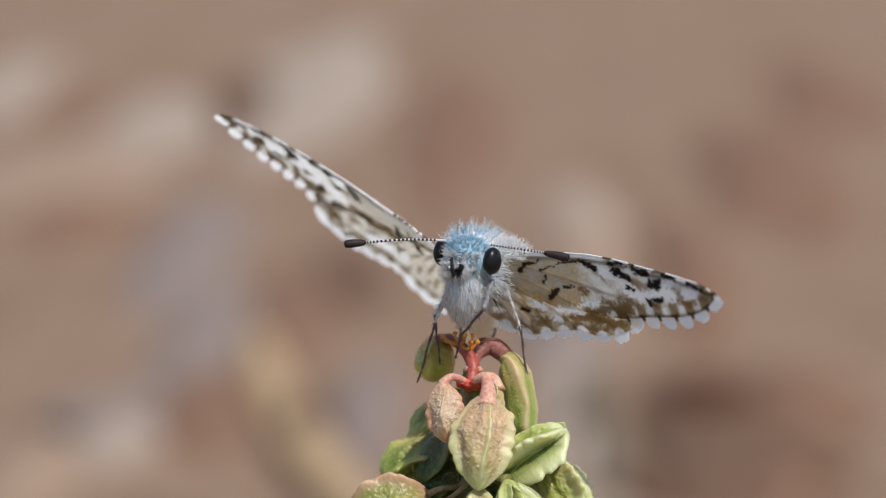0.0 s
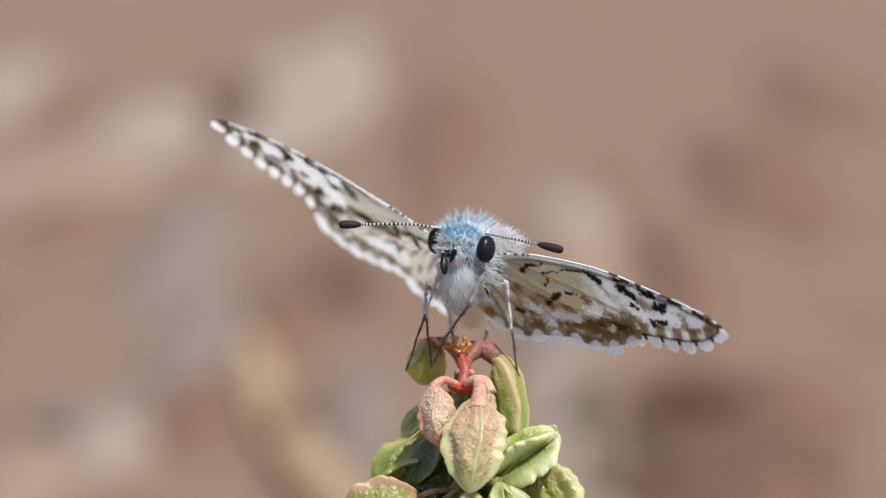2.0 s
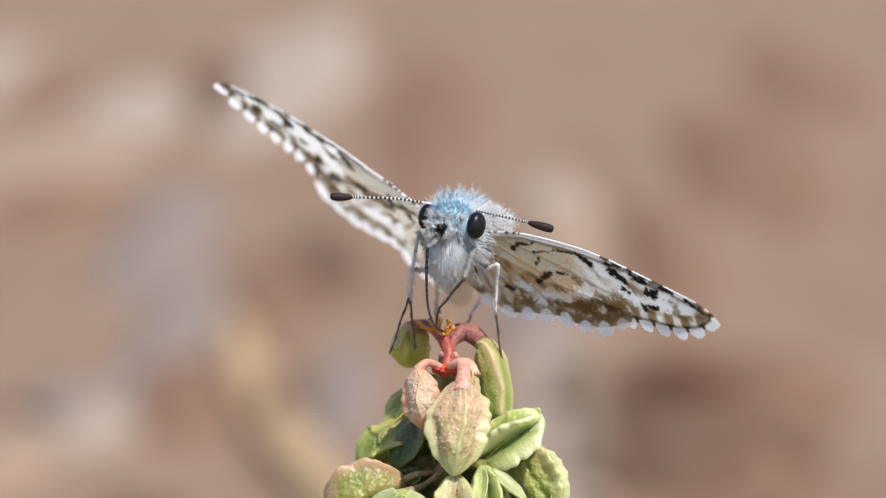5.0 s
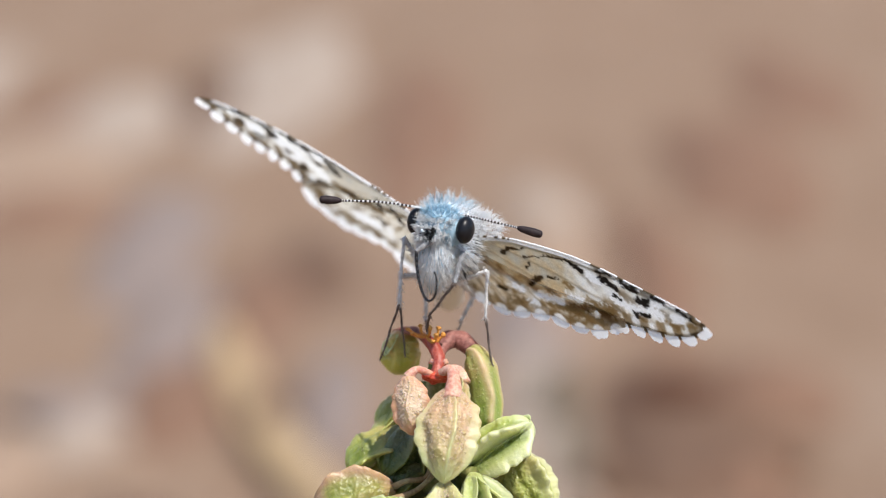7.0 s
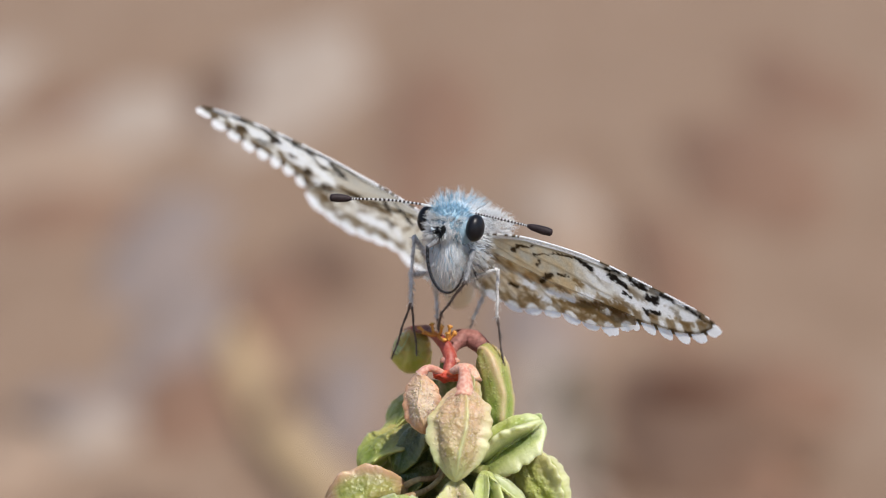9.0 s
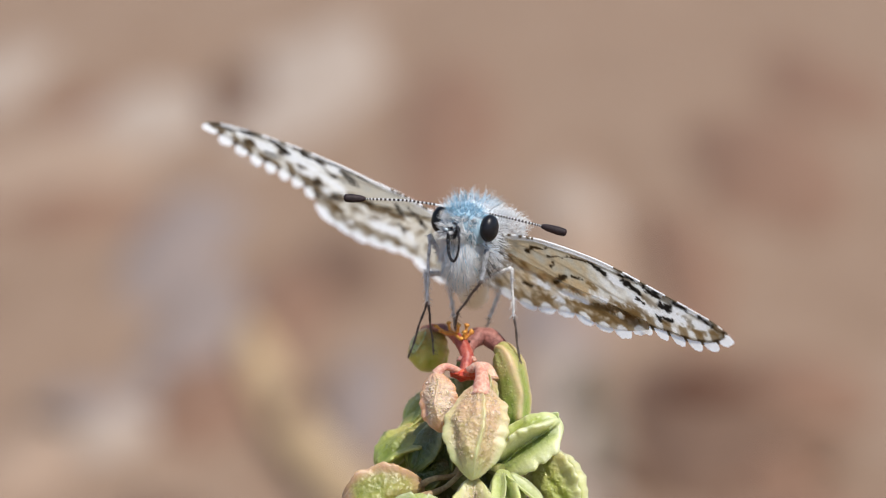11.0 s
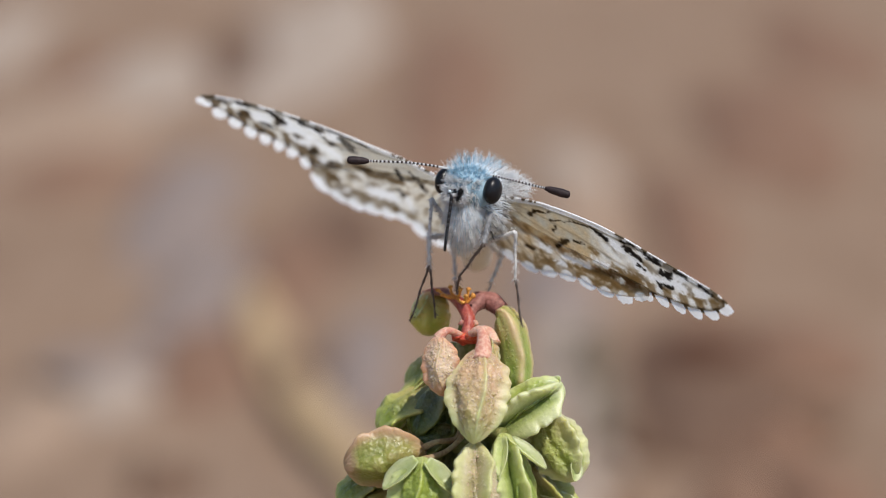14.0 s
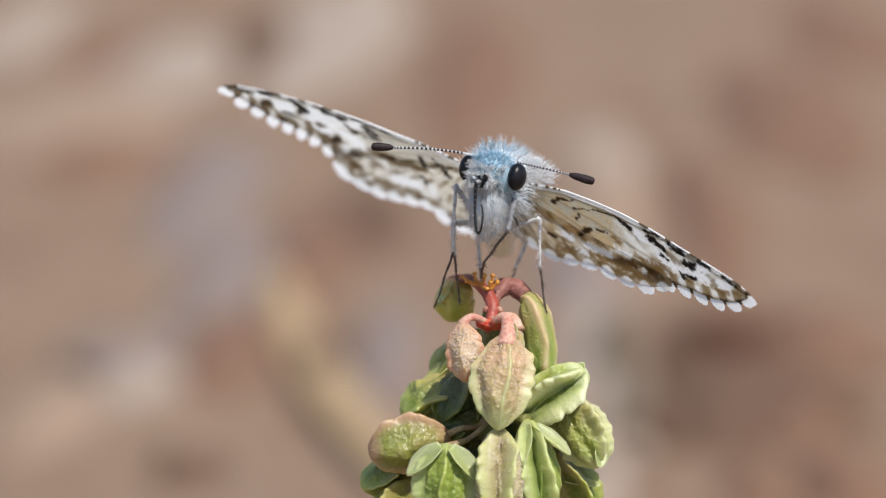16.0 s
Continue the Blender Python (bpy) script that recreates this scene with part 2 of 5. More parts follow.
def thing(name, label, category, m, group="", kind=""):
    ob = new(name)
    ob.empty_display_size = 0.002
    ob.matrix_world = m
    return tagged(ob, label, category, group, kind)


def part(name, mesh, parent, m=None, label=""):
    ob = new(name, mesh)
    ob.parent = parent
    if m is not None:
        ob.matrix_local = m
    return tagged(ob, label)


def tube(path, radii, sides=10, cap=True):
    """Vertices and faces of a round tube along a path (millimetres in, metres out)."""
    verts, faces = [], []
    path = [Vector(p) for p in path]
    side = None
    for i, p in enumerate(path):
        d = (path[min(i + 1, len(path) - 1)] - path[max(i - 1, 0)]).normalized()
        if side is None:
            side = d.orthogonal().normalized()
        side = (side - d * side.dot(d)).normalized()
        up = d.cross(side)
        for k in range(sides):
            a = 2 * math.pi * k / sides
            verts.append((p + (side * math.cos(a) + up * math.sin(a)) * radii[i]) * MM)
    for i in range(len(path) - 1):
        for k in range(sides):
            a, b = i * sides + k, i * sides + (k + 1) % sides
            faces.append((a, b, b + sides, a + sides))
    if cap:
        faces.append(tuple(range(sides - 1, -1, -1)))
        e = (len(path) - 1) * sides
        faces.append(tuple(range(e, e + sides)))
    return verts, faces


def join(*lots):
    verts, faces = [], []
    for v, f in lots:
        k = len(verts)
        verts += list(v)
        faces += [tuple(i + k for i in q) for q in f]
    return verts, faces


def bezier(points, steps=8):
    """A smooth line through some points."""
    pts = [Vector(p) for p in points]
    out = []
    for i in range(len(pts) - 1):
        a, b, c, d = pts[max(i - 1, 0)], pts[i], pts[i + 1], pts[min(i + 2, len(pts) - 1)]
        for k in range(steps):
            t = k / steps
            out.append(0.5 * ((2 * b) + (c - a) * t + (2 * a - 5 * b + 4 * c - d) * t * t + (3 * b - a - 3 * c + d) * t ** 3))
    return out + [pts[-1]]


def lathe_blob(radii, centre=(0, 0, 0), n=28, rings=20, rough=0.0, seed=0.0):
    """An egg of three radii (mm), a little uneven."""
    verts, faces = [], []
    for i in range(rings + 1):
        a = math.pi * i / rings
        for k in range(n):
            b = 2 * math.pi * k / n
            d = Vector((math.sin(a) * math.cos(b), math.sin(a) * math.sin(b), math.cos(a)))
            s = 1 + rough * noise.noise(d * 2.3 + Vector((seed, 0, 0)))
            verts.append(Vector([centre[j] + d[j] * radii[j] * s for j in range(3)]) * MM)
    for i in range(rings):
        for k in range(n):
            a, b = i * n + k, i * n + (k + 1) % n
            faces.append((a, a + n, b + n, b))
    return verts, faces


def frame_of(axis_z, front):
    z = Vector(axis_z).normalized()
    y = Vector(front)
    y = (y - z * y.dot(z)).normalized()
    x = y.cross(z)
    return Matrix((x, y, z)).transposed().to_4x4()


# ---- ground ----
def build_ground():
    n = 140
    xs = [math.copysign(abs(k) ** 3.2, k) * 60 + 0.0 for k in np.linspace(-1, 1, n)]
    verts = [(x, y + 0.8, 0.006 * noise.noise(Vector((x * 9, y * 9, 0))) - 0.003) for y in xs for x in xs]
    faces = [(j * n + i, j * n + i + 1, (j + 1) * n + i + 1, (j + 1) * n + i) for j in range(n - 1) for i in range(n - 1)]
    ob = new("ground", mesh_of("ground", verts, faces, [ground_material()]))
    tagged(ob, "dry reddish tan soil with fine plant litter", "ground", kind="structure")


build_ground()


def litter_material(name, a, b):
    return grainy(name, [k * 0.8 for k in a], a, b, 40, 300, 0.5, 0.9, 0.15, 0.002)


LITTER = {
    "brown": litter_material("brown_soil", (0.144, 0.085, 0.056), (0.173, 0.107, 0.072)),
    "red": litter_material("red_brown_soil", (0.213, 0.120, 0.078), (0.250, 0.151, 0.100)),
    "pale": litter_material("pale_stone", (0.365, 0.288, 0.228), (0.436, 0.352, 0.284)),
    "grey": litter_material("grey_lilac_stone", (0.241, 0.187, 0.161), (0.292, 0.232, 0.205)),
    "straw": litter_material("straw", (0.459, 0.319, 0.175), (0.529, 0.381, 0.230)),
    "tan": litter_material("tan_stone", (0.324, 0.224, 0.158), (0.378, 0.272, 0.193)),
    "dark": litter_material("dark_soil", (0.098, 0.042, 0.025), (0.125, 0.058, 0.037)),
    "sage": litter_material("grey_green_stone", (0.169, 0.141, 0.104), (0.221, 0.186, 0.145)),
}


CLODS = {"pale": ("stone", "pale weathered stone lying on dry soil"), "grey": ("stone", "grey lilac stone lying on dry soil"), "tan": ("stone", "tan stone lying on dry soil"),
         "red": ("soil_clod", "red brown clod of dry soil"), "brown": ("soil_clod", "brown clod of dry soil"), "dark": ("soil_clod", "dark red brown clod of soil"),
         "sage": ("stone", "grey green stone lying on dry soil")}
WORDS = {"pale": "pale grey", "grey": "grey lilac", "tan": "light tan", "red": "red brown", "brown": "brown", "dark": "dark red brown", "sage": "grey green"}


def clod(x, y, rx, rz, tone):
    """A stone or clod near the plant."""
    kind, words = CLODS[tone]
    v, f = lathe_blob((rx * 1050, rx * 900, rz * 900), (0, 0, rz * 300), 26, 18, 0.5, x * 91 + y * 37)
    ob = new(kind, mesh_of(kind, v, f, [LITTER[tone]]))
    ob.matrix_world = pose(x, y, 0)
    tagged(ob, words, "stone" if kind == "stone" else "soil clod", "stones on the soil" if kind == "stone" else "clods on the soil")


def spread(x, y, rx, ry, tone, high):
    """A low spread of loose grit on the soil, ragged at its rim."""
    verts, faces = [], []
    n, rings = 36, 8
    rx, ry = rx * 1.22, ry * 1.22
    for i in range(rings + 1):
        q = i / rings
        for k in range(n):
            a = 2 * math.pi * k / n
            w = q * (1 + 0.28 * noise.noise(Vector((math.cos(a) * 1.6, math.sin(a) * 1.6, x * 31 + y * 17))))
            px, py = math.cos(a) * rx * w, math.sin(a) * ry * w
            verts.append((px, py, high * (1 - q ** 3) - 0.004 * q + 0.0012 * noise.noise(Vector((px * 60, py * 60, x)))))
    for i in range(rings):
        for k in range(n):
            a, b = i * n + k, i * n + (k + 1) % n
            faces.append((a, a + n, b + n, b))
    ob = new("soil_patch", mesh_of("soil_patch", verts, faces, [LITTER[tone]]))
    ob.matrix_world = pose(x, y, 0)
    tagged(ob, WORDS[tone] + " patch of loose grit spread over dry soil", "soil patch", "patches on the soil")


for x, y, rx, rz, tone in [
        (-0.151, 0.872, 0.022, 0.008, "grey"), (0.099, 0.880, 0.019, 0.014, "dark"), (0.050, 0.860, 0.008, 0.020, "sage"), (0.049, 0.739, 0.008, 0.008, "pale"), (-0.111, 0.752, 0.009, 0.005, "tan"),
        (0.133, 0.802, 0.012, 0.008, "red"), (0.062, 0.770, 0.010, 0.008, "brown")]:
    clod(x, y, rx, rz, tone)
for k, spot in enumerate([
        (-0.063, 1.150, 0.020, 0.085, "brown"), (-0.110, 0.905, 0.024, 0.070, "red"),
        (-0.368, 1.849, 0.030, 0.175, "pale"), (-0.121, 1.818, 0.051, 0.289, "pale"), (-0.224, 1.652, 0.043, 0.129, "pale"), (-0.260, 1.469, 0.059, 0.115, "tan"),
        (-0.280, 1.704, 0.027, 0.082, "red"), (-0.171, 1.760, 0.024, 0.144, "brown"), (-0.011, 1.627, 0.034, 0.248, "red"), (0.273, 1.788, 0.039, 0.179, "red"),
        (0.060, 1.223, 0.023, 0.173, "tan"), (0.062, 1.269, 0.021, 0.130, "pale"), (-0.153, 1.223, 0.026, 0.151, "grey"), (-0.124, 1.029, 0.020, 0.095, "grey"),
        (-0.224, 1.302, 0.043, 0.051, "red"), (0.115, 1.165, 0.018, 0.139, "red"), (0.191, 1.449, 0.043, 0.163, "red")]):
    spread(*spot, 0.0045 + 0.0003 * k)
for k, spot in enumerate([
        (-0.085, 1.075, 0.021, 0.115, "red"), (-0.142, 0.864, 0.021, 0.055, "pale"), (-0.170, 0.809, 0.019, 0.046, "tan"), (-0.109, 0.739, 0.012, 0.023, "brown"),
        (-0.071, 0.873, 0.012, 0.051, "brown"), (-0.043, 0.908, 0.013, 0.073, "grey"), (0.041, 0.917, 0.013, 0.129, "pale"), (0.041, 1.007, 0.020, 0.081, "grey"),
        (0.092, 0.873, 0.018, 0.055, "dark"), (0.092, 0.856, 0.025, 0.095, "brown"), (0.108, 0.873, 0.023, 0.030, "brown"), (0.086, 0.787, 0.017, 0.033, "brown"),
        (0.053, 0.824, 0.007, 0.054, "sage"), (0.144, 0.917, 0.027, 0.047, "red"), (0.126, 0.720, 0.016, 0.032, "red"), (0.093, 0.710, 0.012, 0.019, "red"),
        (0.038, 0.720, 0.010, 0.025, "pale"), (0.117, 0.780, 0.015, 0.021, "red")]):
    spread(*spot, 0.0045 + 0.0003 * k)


def straw_blade(a, b, width):
    """A broad dry grass blade, folded along its middle, lying on the soil."""
    a, b = Vector(a), Vector(b)
    d = (b - a).normalized()
    side = d.cross(Vector((0, 0, 1))).normalized()
    verts, faces = [], []
    n = 24
    for i in range(n + 1):
        s = i / n
        w = width / 2 * (0.55 + 0.45 * math.sin(math.pi * s)) * (1 + 0.15 * noise.noise(Vector((s * 5, 0, 2))))
        p = a.lerp(b, s) + Vector((0, 0, 0.003)) + side * 0.006 * math.sin(s * 4)
        for e, z in ((-1, 0.06), (0, 0.0), (1, 0.06)):
            verts.append(p + side * w * e + Vector((0, 0, w * z)))
        for e, z in ((-1, 0.06), (0, 0.0), (1, 0.06)):
            verts.append(p + side * w * e + Vector((0, 0, w * z - 0.0012)))
    for i in range(n):
        k = i * 6
        for p, q in ((0, 1), (1, 2), (2, 5), (5, 4), (4, 3), (3, 0)):
            faces.append((k + p, k + q, k + 6 + q, k + 6 + p))
    faces += [(0, 3, 4, 1), (1, 4, 5, 2), (n * 6, n * 6 + 1, n * 6 + 4, n * 6 + 3), (n * 6 + 1, n * 6 + 2, n * 6 + 5, n * 6 + 4)]
    ob = new("grass_blade", mesh_of("grass_blade", verts, faces, [LITTER["straw"]]))
    tagged(ob, "broad straw coloured dry grass blade lying on soil", "grass blade")


straw_blade((-0.100, 1.02, 0.0), (-0.032, 0.70, 0.0), 0.020)


# ---- the seed spike ----
def pod_mesh(length, width, depth, flanges, seed, bend=0.0, tip=0.6, wart=0.03, frill=0.12, sway=0.0, start=0.5, fine=False, grain=1.0):
    """A fruit along -z: an oval bag with flanges (degrees round it, height, breadth), 90 degrees being its far side."""
    n, rings = (144, 100) if fine else (96, 64)
    verts, faces, fl, al, rm = [], [], [], [], []
    for i in range(rings + 1):
        s = i / rings
        prof = (max(s, 0.0) ** start) * (max(1 - s, 0.0) ** tip)
        prof /= (start / (start + tip)) ** start * (tip / (start + tip)) ** tip
        prof = max(prof, 0.02)
        for k in range(n):
            deg = 360 * k / n
            a = radians(deg)
            g = edge = 0.0
            for fa, amp, br in flanges:
                d = (deg - fa + 180 + 20 * noise.noise(Vector((s * 2.2, seed, fa)))) % 360 - 180
                if amp > 0.2:
                    edge = max(edge, math.exp(-(d / (br * 1.6)) ** 2))
                g += amp * math.exp(-(d / br) ** 2) * (1 + 2.2 * frill * noise.noise(Vector((s * 9, fa, seed))) + 0.35 * frill * noise.noise(Vector((s * 21, fa, seed + 3))))
            g *= min(1, 3.2 * s + 0.15) * min(1, 5 * (1 - s) + 0.2)
            g += 0.045 * noise.noise(Vector((math.cos(a) * 3, math.sin(a) * 3, s * 13 + seed))) + 0.03 * noise.noise(Vector((math.cos(a) * 8, math.sin(a) * 8, s * 26 + seed)))
            r = prof * (0.92 + g + wart * noise.noise(Vector((math.cos(a) * 4, math.sin(a) * 4, s * 9 + seed * 5)))
                        + frill * noise.noise(Vector((math.cos(a) * 1.5, math.sin(a) * 1.5, s * 3 + seed * 3))))
            x, y = math.cos(a) * width / 2 * r, math.sin(a) * depth / 2 * r
            end = max(0.0, min(1.0, (s - 0.80) / 0.14)) + max(0.0, 1 - s / 0.2)
            edge = min(1.0, max(edge, end) * (1 + 0.5 * noise.noise(Vector((a * 2, s * 6, seed)))))
            rm.append(edge)
            if fine:
                # glassy granules and shallow wrinkles
                q = Vector((x, y, -s * length + seed * 10))
                grow = (1 - edge) * 0.11 * grain * max(0.0, noise.noise(q * 8.5)) + 0.05 * noise.noise(q * 1.9) + 0.06 * noise.noise(Vector((a * 2.2, s * 2.5, seed)))
                x, y = x + math.cos(a) * grow, y + math.sin(a) * grow
            verts.append(Vector((x + sway * length * s * (1 - s), y + bend * length * s * (1 - s), -s * length)) * MM)
            fl.append(min(1.0, max(0.0, 0.12 + g * 1.9)))
            al.append(s)
    for i in range(rings):
        for k in range(n):
            a, b = i * n + k, i * n + (k + 1) % n
            faces.append((a, a + n, b + n, b))
    return verts, faces, fl, al, rm


spike = thing("seed_spike", "spike of lime green and pink winged seed pods on red stalk", "plant", SPACE)


def add_pod(top, tip, width, depth, flanges, mat, seed, spin=0.0, bend=0.0, point=0.6, label="", frill=0.17, sway=0.0, start=0.5, beads=0):
    """Chart places (x, y, depth) of a fruit's two ends; width on the chart."""
    a, b = at(*top), at(*tip)
    wide = width * RES
    base = 1 + max([0] + [f[1] for f in flanges if abs(math.cos(radians(f[0]))) > 0.7])
    v, f, fl, al, rm = pod_mesh((b - a).length, wide / base, depth, flanges, seed, bend, point, frill=frill, sway=sway, start=start, fine=a.y < 1.5, grain=1.0 if beads else 0.25)
    me = mesh_of("pod", v, f, [mat])
    for key, vals in (("flange", fl), ("along", al), ("rim", rm), ("patch", [1 - k for k in rm])):
        me.attributes.new(key, 'FLOAT', 'POINT').data.foreach_set("value", vals)
    m = Matrix.Translation(a * MM) @ frame_of(a - b, (0, 1, 0)) @ pose(0, 0, 0, 0, 0, spin)
    pod = part("pod", me, spike, m, label)
    if beads:
        # glassy granules that sit on the face between the flanges
        r = random.Random(int(seed * 10))
        spots = [p for p, k in zip(v, rm) if k < 0.35 and p.y < 0]
        lots = []
        for _ in range(beads):
            p = r.choice(spots)
            s = r.uniform(0.018, 0.040)
            lots.append(lathe_blob((s * r.uniform(0.8, 1.6), s, s * r.uniform(0.8, 1.5)), p / MM * 0.99, 6, 4, 0.4, r.random() * 50))
        gv, gf = join(*lots)
        part("warty_crust", mesh_of("warty_crust", gv, gf, [granule_mat]), pod, None, "crust of fine glassy granules")
    return pod


RIDGED = [(345, 0.40, 11), (195, 0.40, 11), (270, 0.17, 5), (240, -0.06, 14), (300, -0.06, 14), (90, 0.4, 14)]
HEART = [(350, 0.32, 10), (190, 0.32, 10), (272, 0.22, 4), (250, -0.03, 12), (294, -0.03, 12), (90, 0.4, 14)]
PAIR = [(236, 0.60, 11), (304, 0.60, 11), (270, -0.36, 17), (271, 0.14, 4), (0, 0.2, 16), (180, 0.2, 16), (120, 0.3, 14)]
ONE = [(8, 0.46, 10), (168, 0.40, 10), (285, 0.50, 9), (240, -0.16, 20), (325, -0.16, 16)]
BOAT = [(212, 0.30, 9), (345, 0.24, 10), (278, 0.10, 20), (120, 0.2, 20)]
PLUMP = [(236, 0.22, 14), (312, 0.16, 14), (264, -0.16, 12), (350, 0.06, 16)]
POD_P = "blushed pink and cream warty pod"
add_pod((896, 588, -2.2), (881, 762, -4.2), 130, 2.6, HEART, pod_pink, 1.3, 0, -0.06, 0.74, POD_P, 0.24, start=0.76, beads=320)
add_pod((818, 572, -1.6), (830, 676, -2.6), 78, 1.9, RIDGED, pod_orange, 2.1, -8, 0.0, 0.4, "orange pink pod with cream warty face", beads=50)
add_pod((908, 572, 0.0), (915, 640, -1.2), 36, 1.2, ONE, pod_pink, 7.7, 0, 0.0, 0.5, POD_P)


def arched_pod(points, radii, mat, label):
    """A plump fruit that arches over from the stalk: keels along its crest and its hollow side."""
    line = bezier([at(*p) for p in points], 9)
    n, m = len(line), 72
    rr = np.interp(np.linspace(0, len(radii) - 1, n), range(len(radii)), radii)
    verts, faces, fl, al, rm = [], [], [], [], []
    for i, p in enumerate(line):
        s = i / (n - 1)
        d = (line[min(i + 1, n - 1)] - line[max(i - 1, 0)]).normalized()
        back = Vector((0, 1, 0))
        back = (back - d * back.dot(d)).normalized()
        crest = back.cross(d)
        for k in range(m):
            deg = 360 * k / m
            a = radians(deg)
            g = edge = 0.0
            for fa, amp, br in ((20, 0.18, 16), (255, 0.20, 13), (300, -0.10, 18), (215, -0.10, 16), (170, 0.18, 14)):
                q = (deg - fa + 180 + 12 * noise.noise(Vector((s * 4, fa, 5)))) % 360 - 180
                h = amp * math.exp(-(q / br) ** 2)
                g += h * (1 + 0.5 * noise.noise(Vector((s * 9, fa, 2))))
                edge = max(edge, math.exp(-(q / 18) ** 2) if amp > 0.12 else 0)
            w = Vector((math.cos(a), math.sin(a), 0))
            r = rr[i] * RES * (0.94 + g + 0.07 * noise.noise(Vector((w.x * 1.6, w.y * 1.6, s * 6))))
            r += 0.05 * max(0, noise.noise(Vector((w.x * 9, w.y * 9, s * 40))))
            verts.append((p + crest * w.x * r + back * w.y * r) * MM)
            fl.append(min(1, max(0, 0.15 + g * 2.6)))
            al.append(s)
            rm.append(min(1, edge))
    for i in range(n - 1):
        for k in range(m):
            a, c = i * m + k, i * m + (k + 1) % m
            faces.append((a, c, c + m, a + m))
    faces += [tuple(range(m - 1, -1, -1)), tuple(range((n - 1) * m, n * m))]
    me = mesh_of("pod", verts, faces, [mat])
    for key, vals in (("flange", fl), ("along", al), ("rim", rm), ("patch", [1 - k for k in rm])):
        me.attributes.new(key, 'FLOAT', 'POINT').data.foreach_set("value", vals)
    part("pod", me, spike, None, label)


arched_pod([(922, 530, 0.7), (932, 534, 0.6), (943, 552, 0.5), (951, 582, 0.5), (957, 617, 0.5), (960, 653, 0.4), (958, 684, 0.3)],
           [7, 19, 26, 28, 28, 23, 5], pod_arch, "plump arched pale green pod with pink keel")
# filler pods added in the gaps, their dark skin painted to read as shade
add_pod((860, 625, 1.0), (838, 770, 0.9), 100, 2.4, ONE, pod_shade, 20.2, 0, 0.0, 0.4)
add_pod((880, 680, 0.9), (925, 800, 0.8), 100, 2.4, ONE, pod_shade, 21.4, 0, 0.0, 0.4)
add_pod((850, 770, 0.6), (840, 890, 0.4), 100, 2.4, ONE, pod_shade, 22.4, 0, 0.0, 0.4)
add_pod((905, 800, 0.6), (930, 900, 0.4), 90, 2.4, ONE, pod_shade, 23.4, 0, 0.0, 0.4)
add_pod((842, 655, 0.8), (778, 750, 0.4), 96, 2.4, ONE, pod_shade, 24.1, 0, 0.0, 0.4)
add_pod((850, 735, 0.3), (780, 775, 0.2), 80, 2.2, ONE, pod_shade, 25.1, 0, 0.0, 0.4)
add_pod((890, 640, 0.8), (950, 720, 0.6), 80, 2.2, ONE, pod_shade, 26.1, 0, 0.0, 0.4)
add_pod((802, 492, 3.4), (806, 570, 3.0), 80, 2.4, PLUMP, pod_brown, 4.2, 10, 0.0, 0.4)
add_pod((908, 742, -0.6), (1038, 654, -1.2), 90, 2.4, PAIR, pod_lime, 5.5, -12, 0.0, 0.42)
add_pod((996, 700, 1.0), (1062, 826, 0.2), 122, 2.6, ONE, pod_pale, 6.1, 15, -0.1, 0.5)
add_pod((818, 668, 1.8), (712, 740, 1.4), 96, 2.6, ONE, pod_deep, 7.3, 0, 0.0, 0.45)
add_pod((816, 604, 3.4), (766, 668, 3.2), 60, 2.0, ONE, pod_deep, 8.8, 0, 0.0, 0.5)
add_pod((798, 772, -0.8), (652, 800, -1.0), 118, 2.6, BOAT, pod_side, 9.4, 0, 0.0, 0.45, sway=-0.06)
add_pod((790, 784, -2.8), (784, 925, -3.6), 122, 2.6, RIDGED, pod_green, 10.2, 0, 0.0, 0.5, "pale green pod with curled sepals")
add_pod((884, 756, -3.2), (880, 925, -4.4), 92, 2.6, PAIR, pod_cream, 11.7, 0, 0.0, 0.4, "cream warty pod with twin ridges", beads=170)
add_pod((930, 742, -1.8), (966, 915, -2.8), 86, 2.6, PAIR, pod_green, 12.5, 0, 0.0, 0.4)
add_pod((985, 800, 1.8), (1052, 905, 1.4), 84, 2.4, ONE, pod_deep, 13.9, 0, 0.0, 0.4)
add_pod((735, 810, 1.0), (640, 865, 0.8), 74, 2.2, ONE, pod_deep, 14.4, 0, 0.0, 0.4)
add_pod((735, 845, 0.4), (660, 960, 0.2), 90, 2.4, PAIR, pod_deep, 15.1, 0, 0.0, 0.4)
add_pod((840, 905, -2.0), (826, 1060, -3.4), 110, 2.8, RIDGED, pod_green, 16.1, 0, 0.0, 0.4)
add_pod((935, 900, -1.4), (960, 1060, -2.8), 100, 2.8, PAIR, pod_green, 17.2, 0, 0.0, 0.4)
add_pod((780, 930, 0.5), (700, 1060, 0.0), 100, 2.6, PAIR, pod_deep, 18.3, 0, 0.0, 0.4)


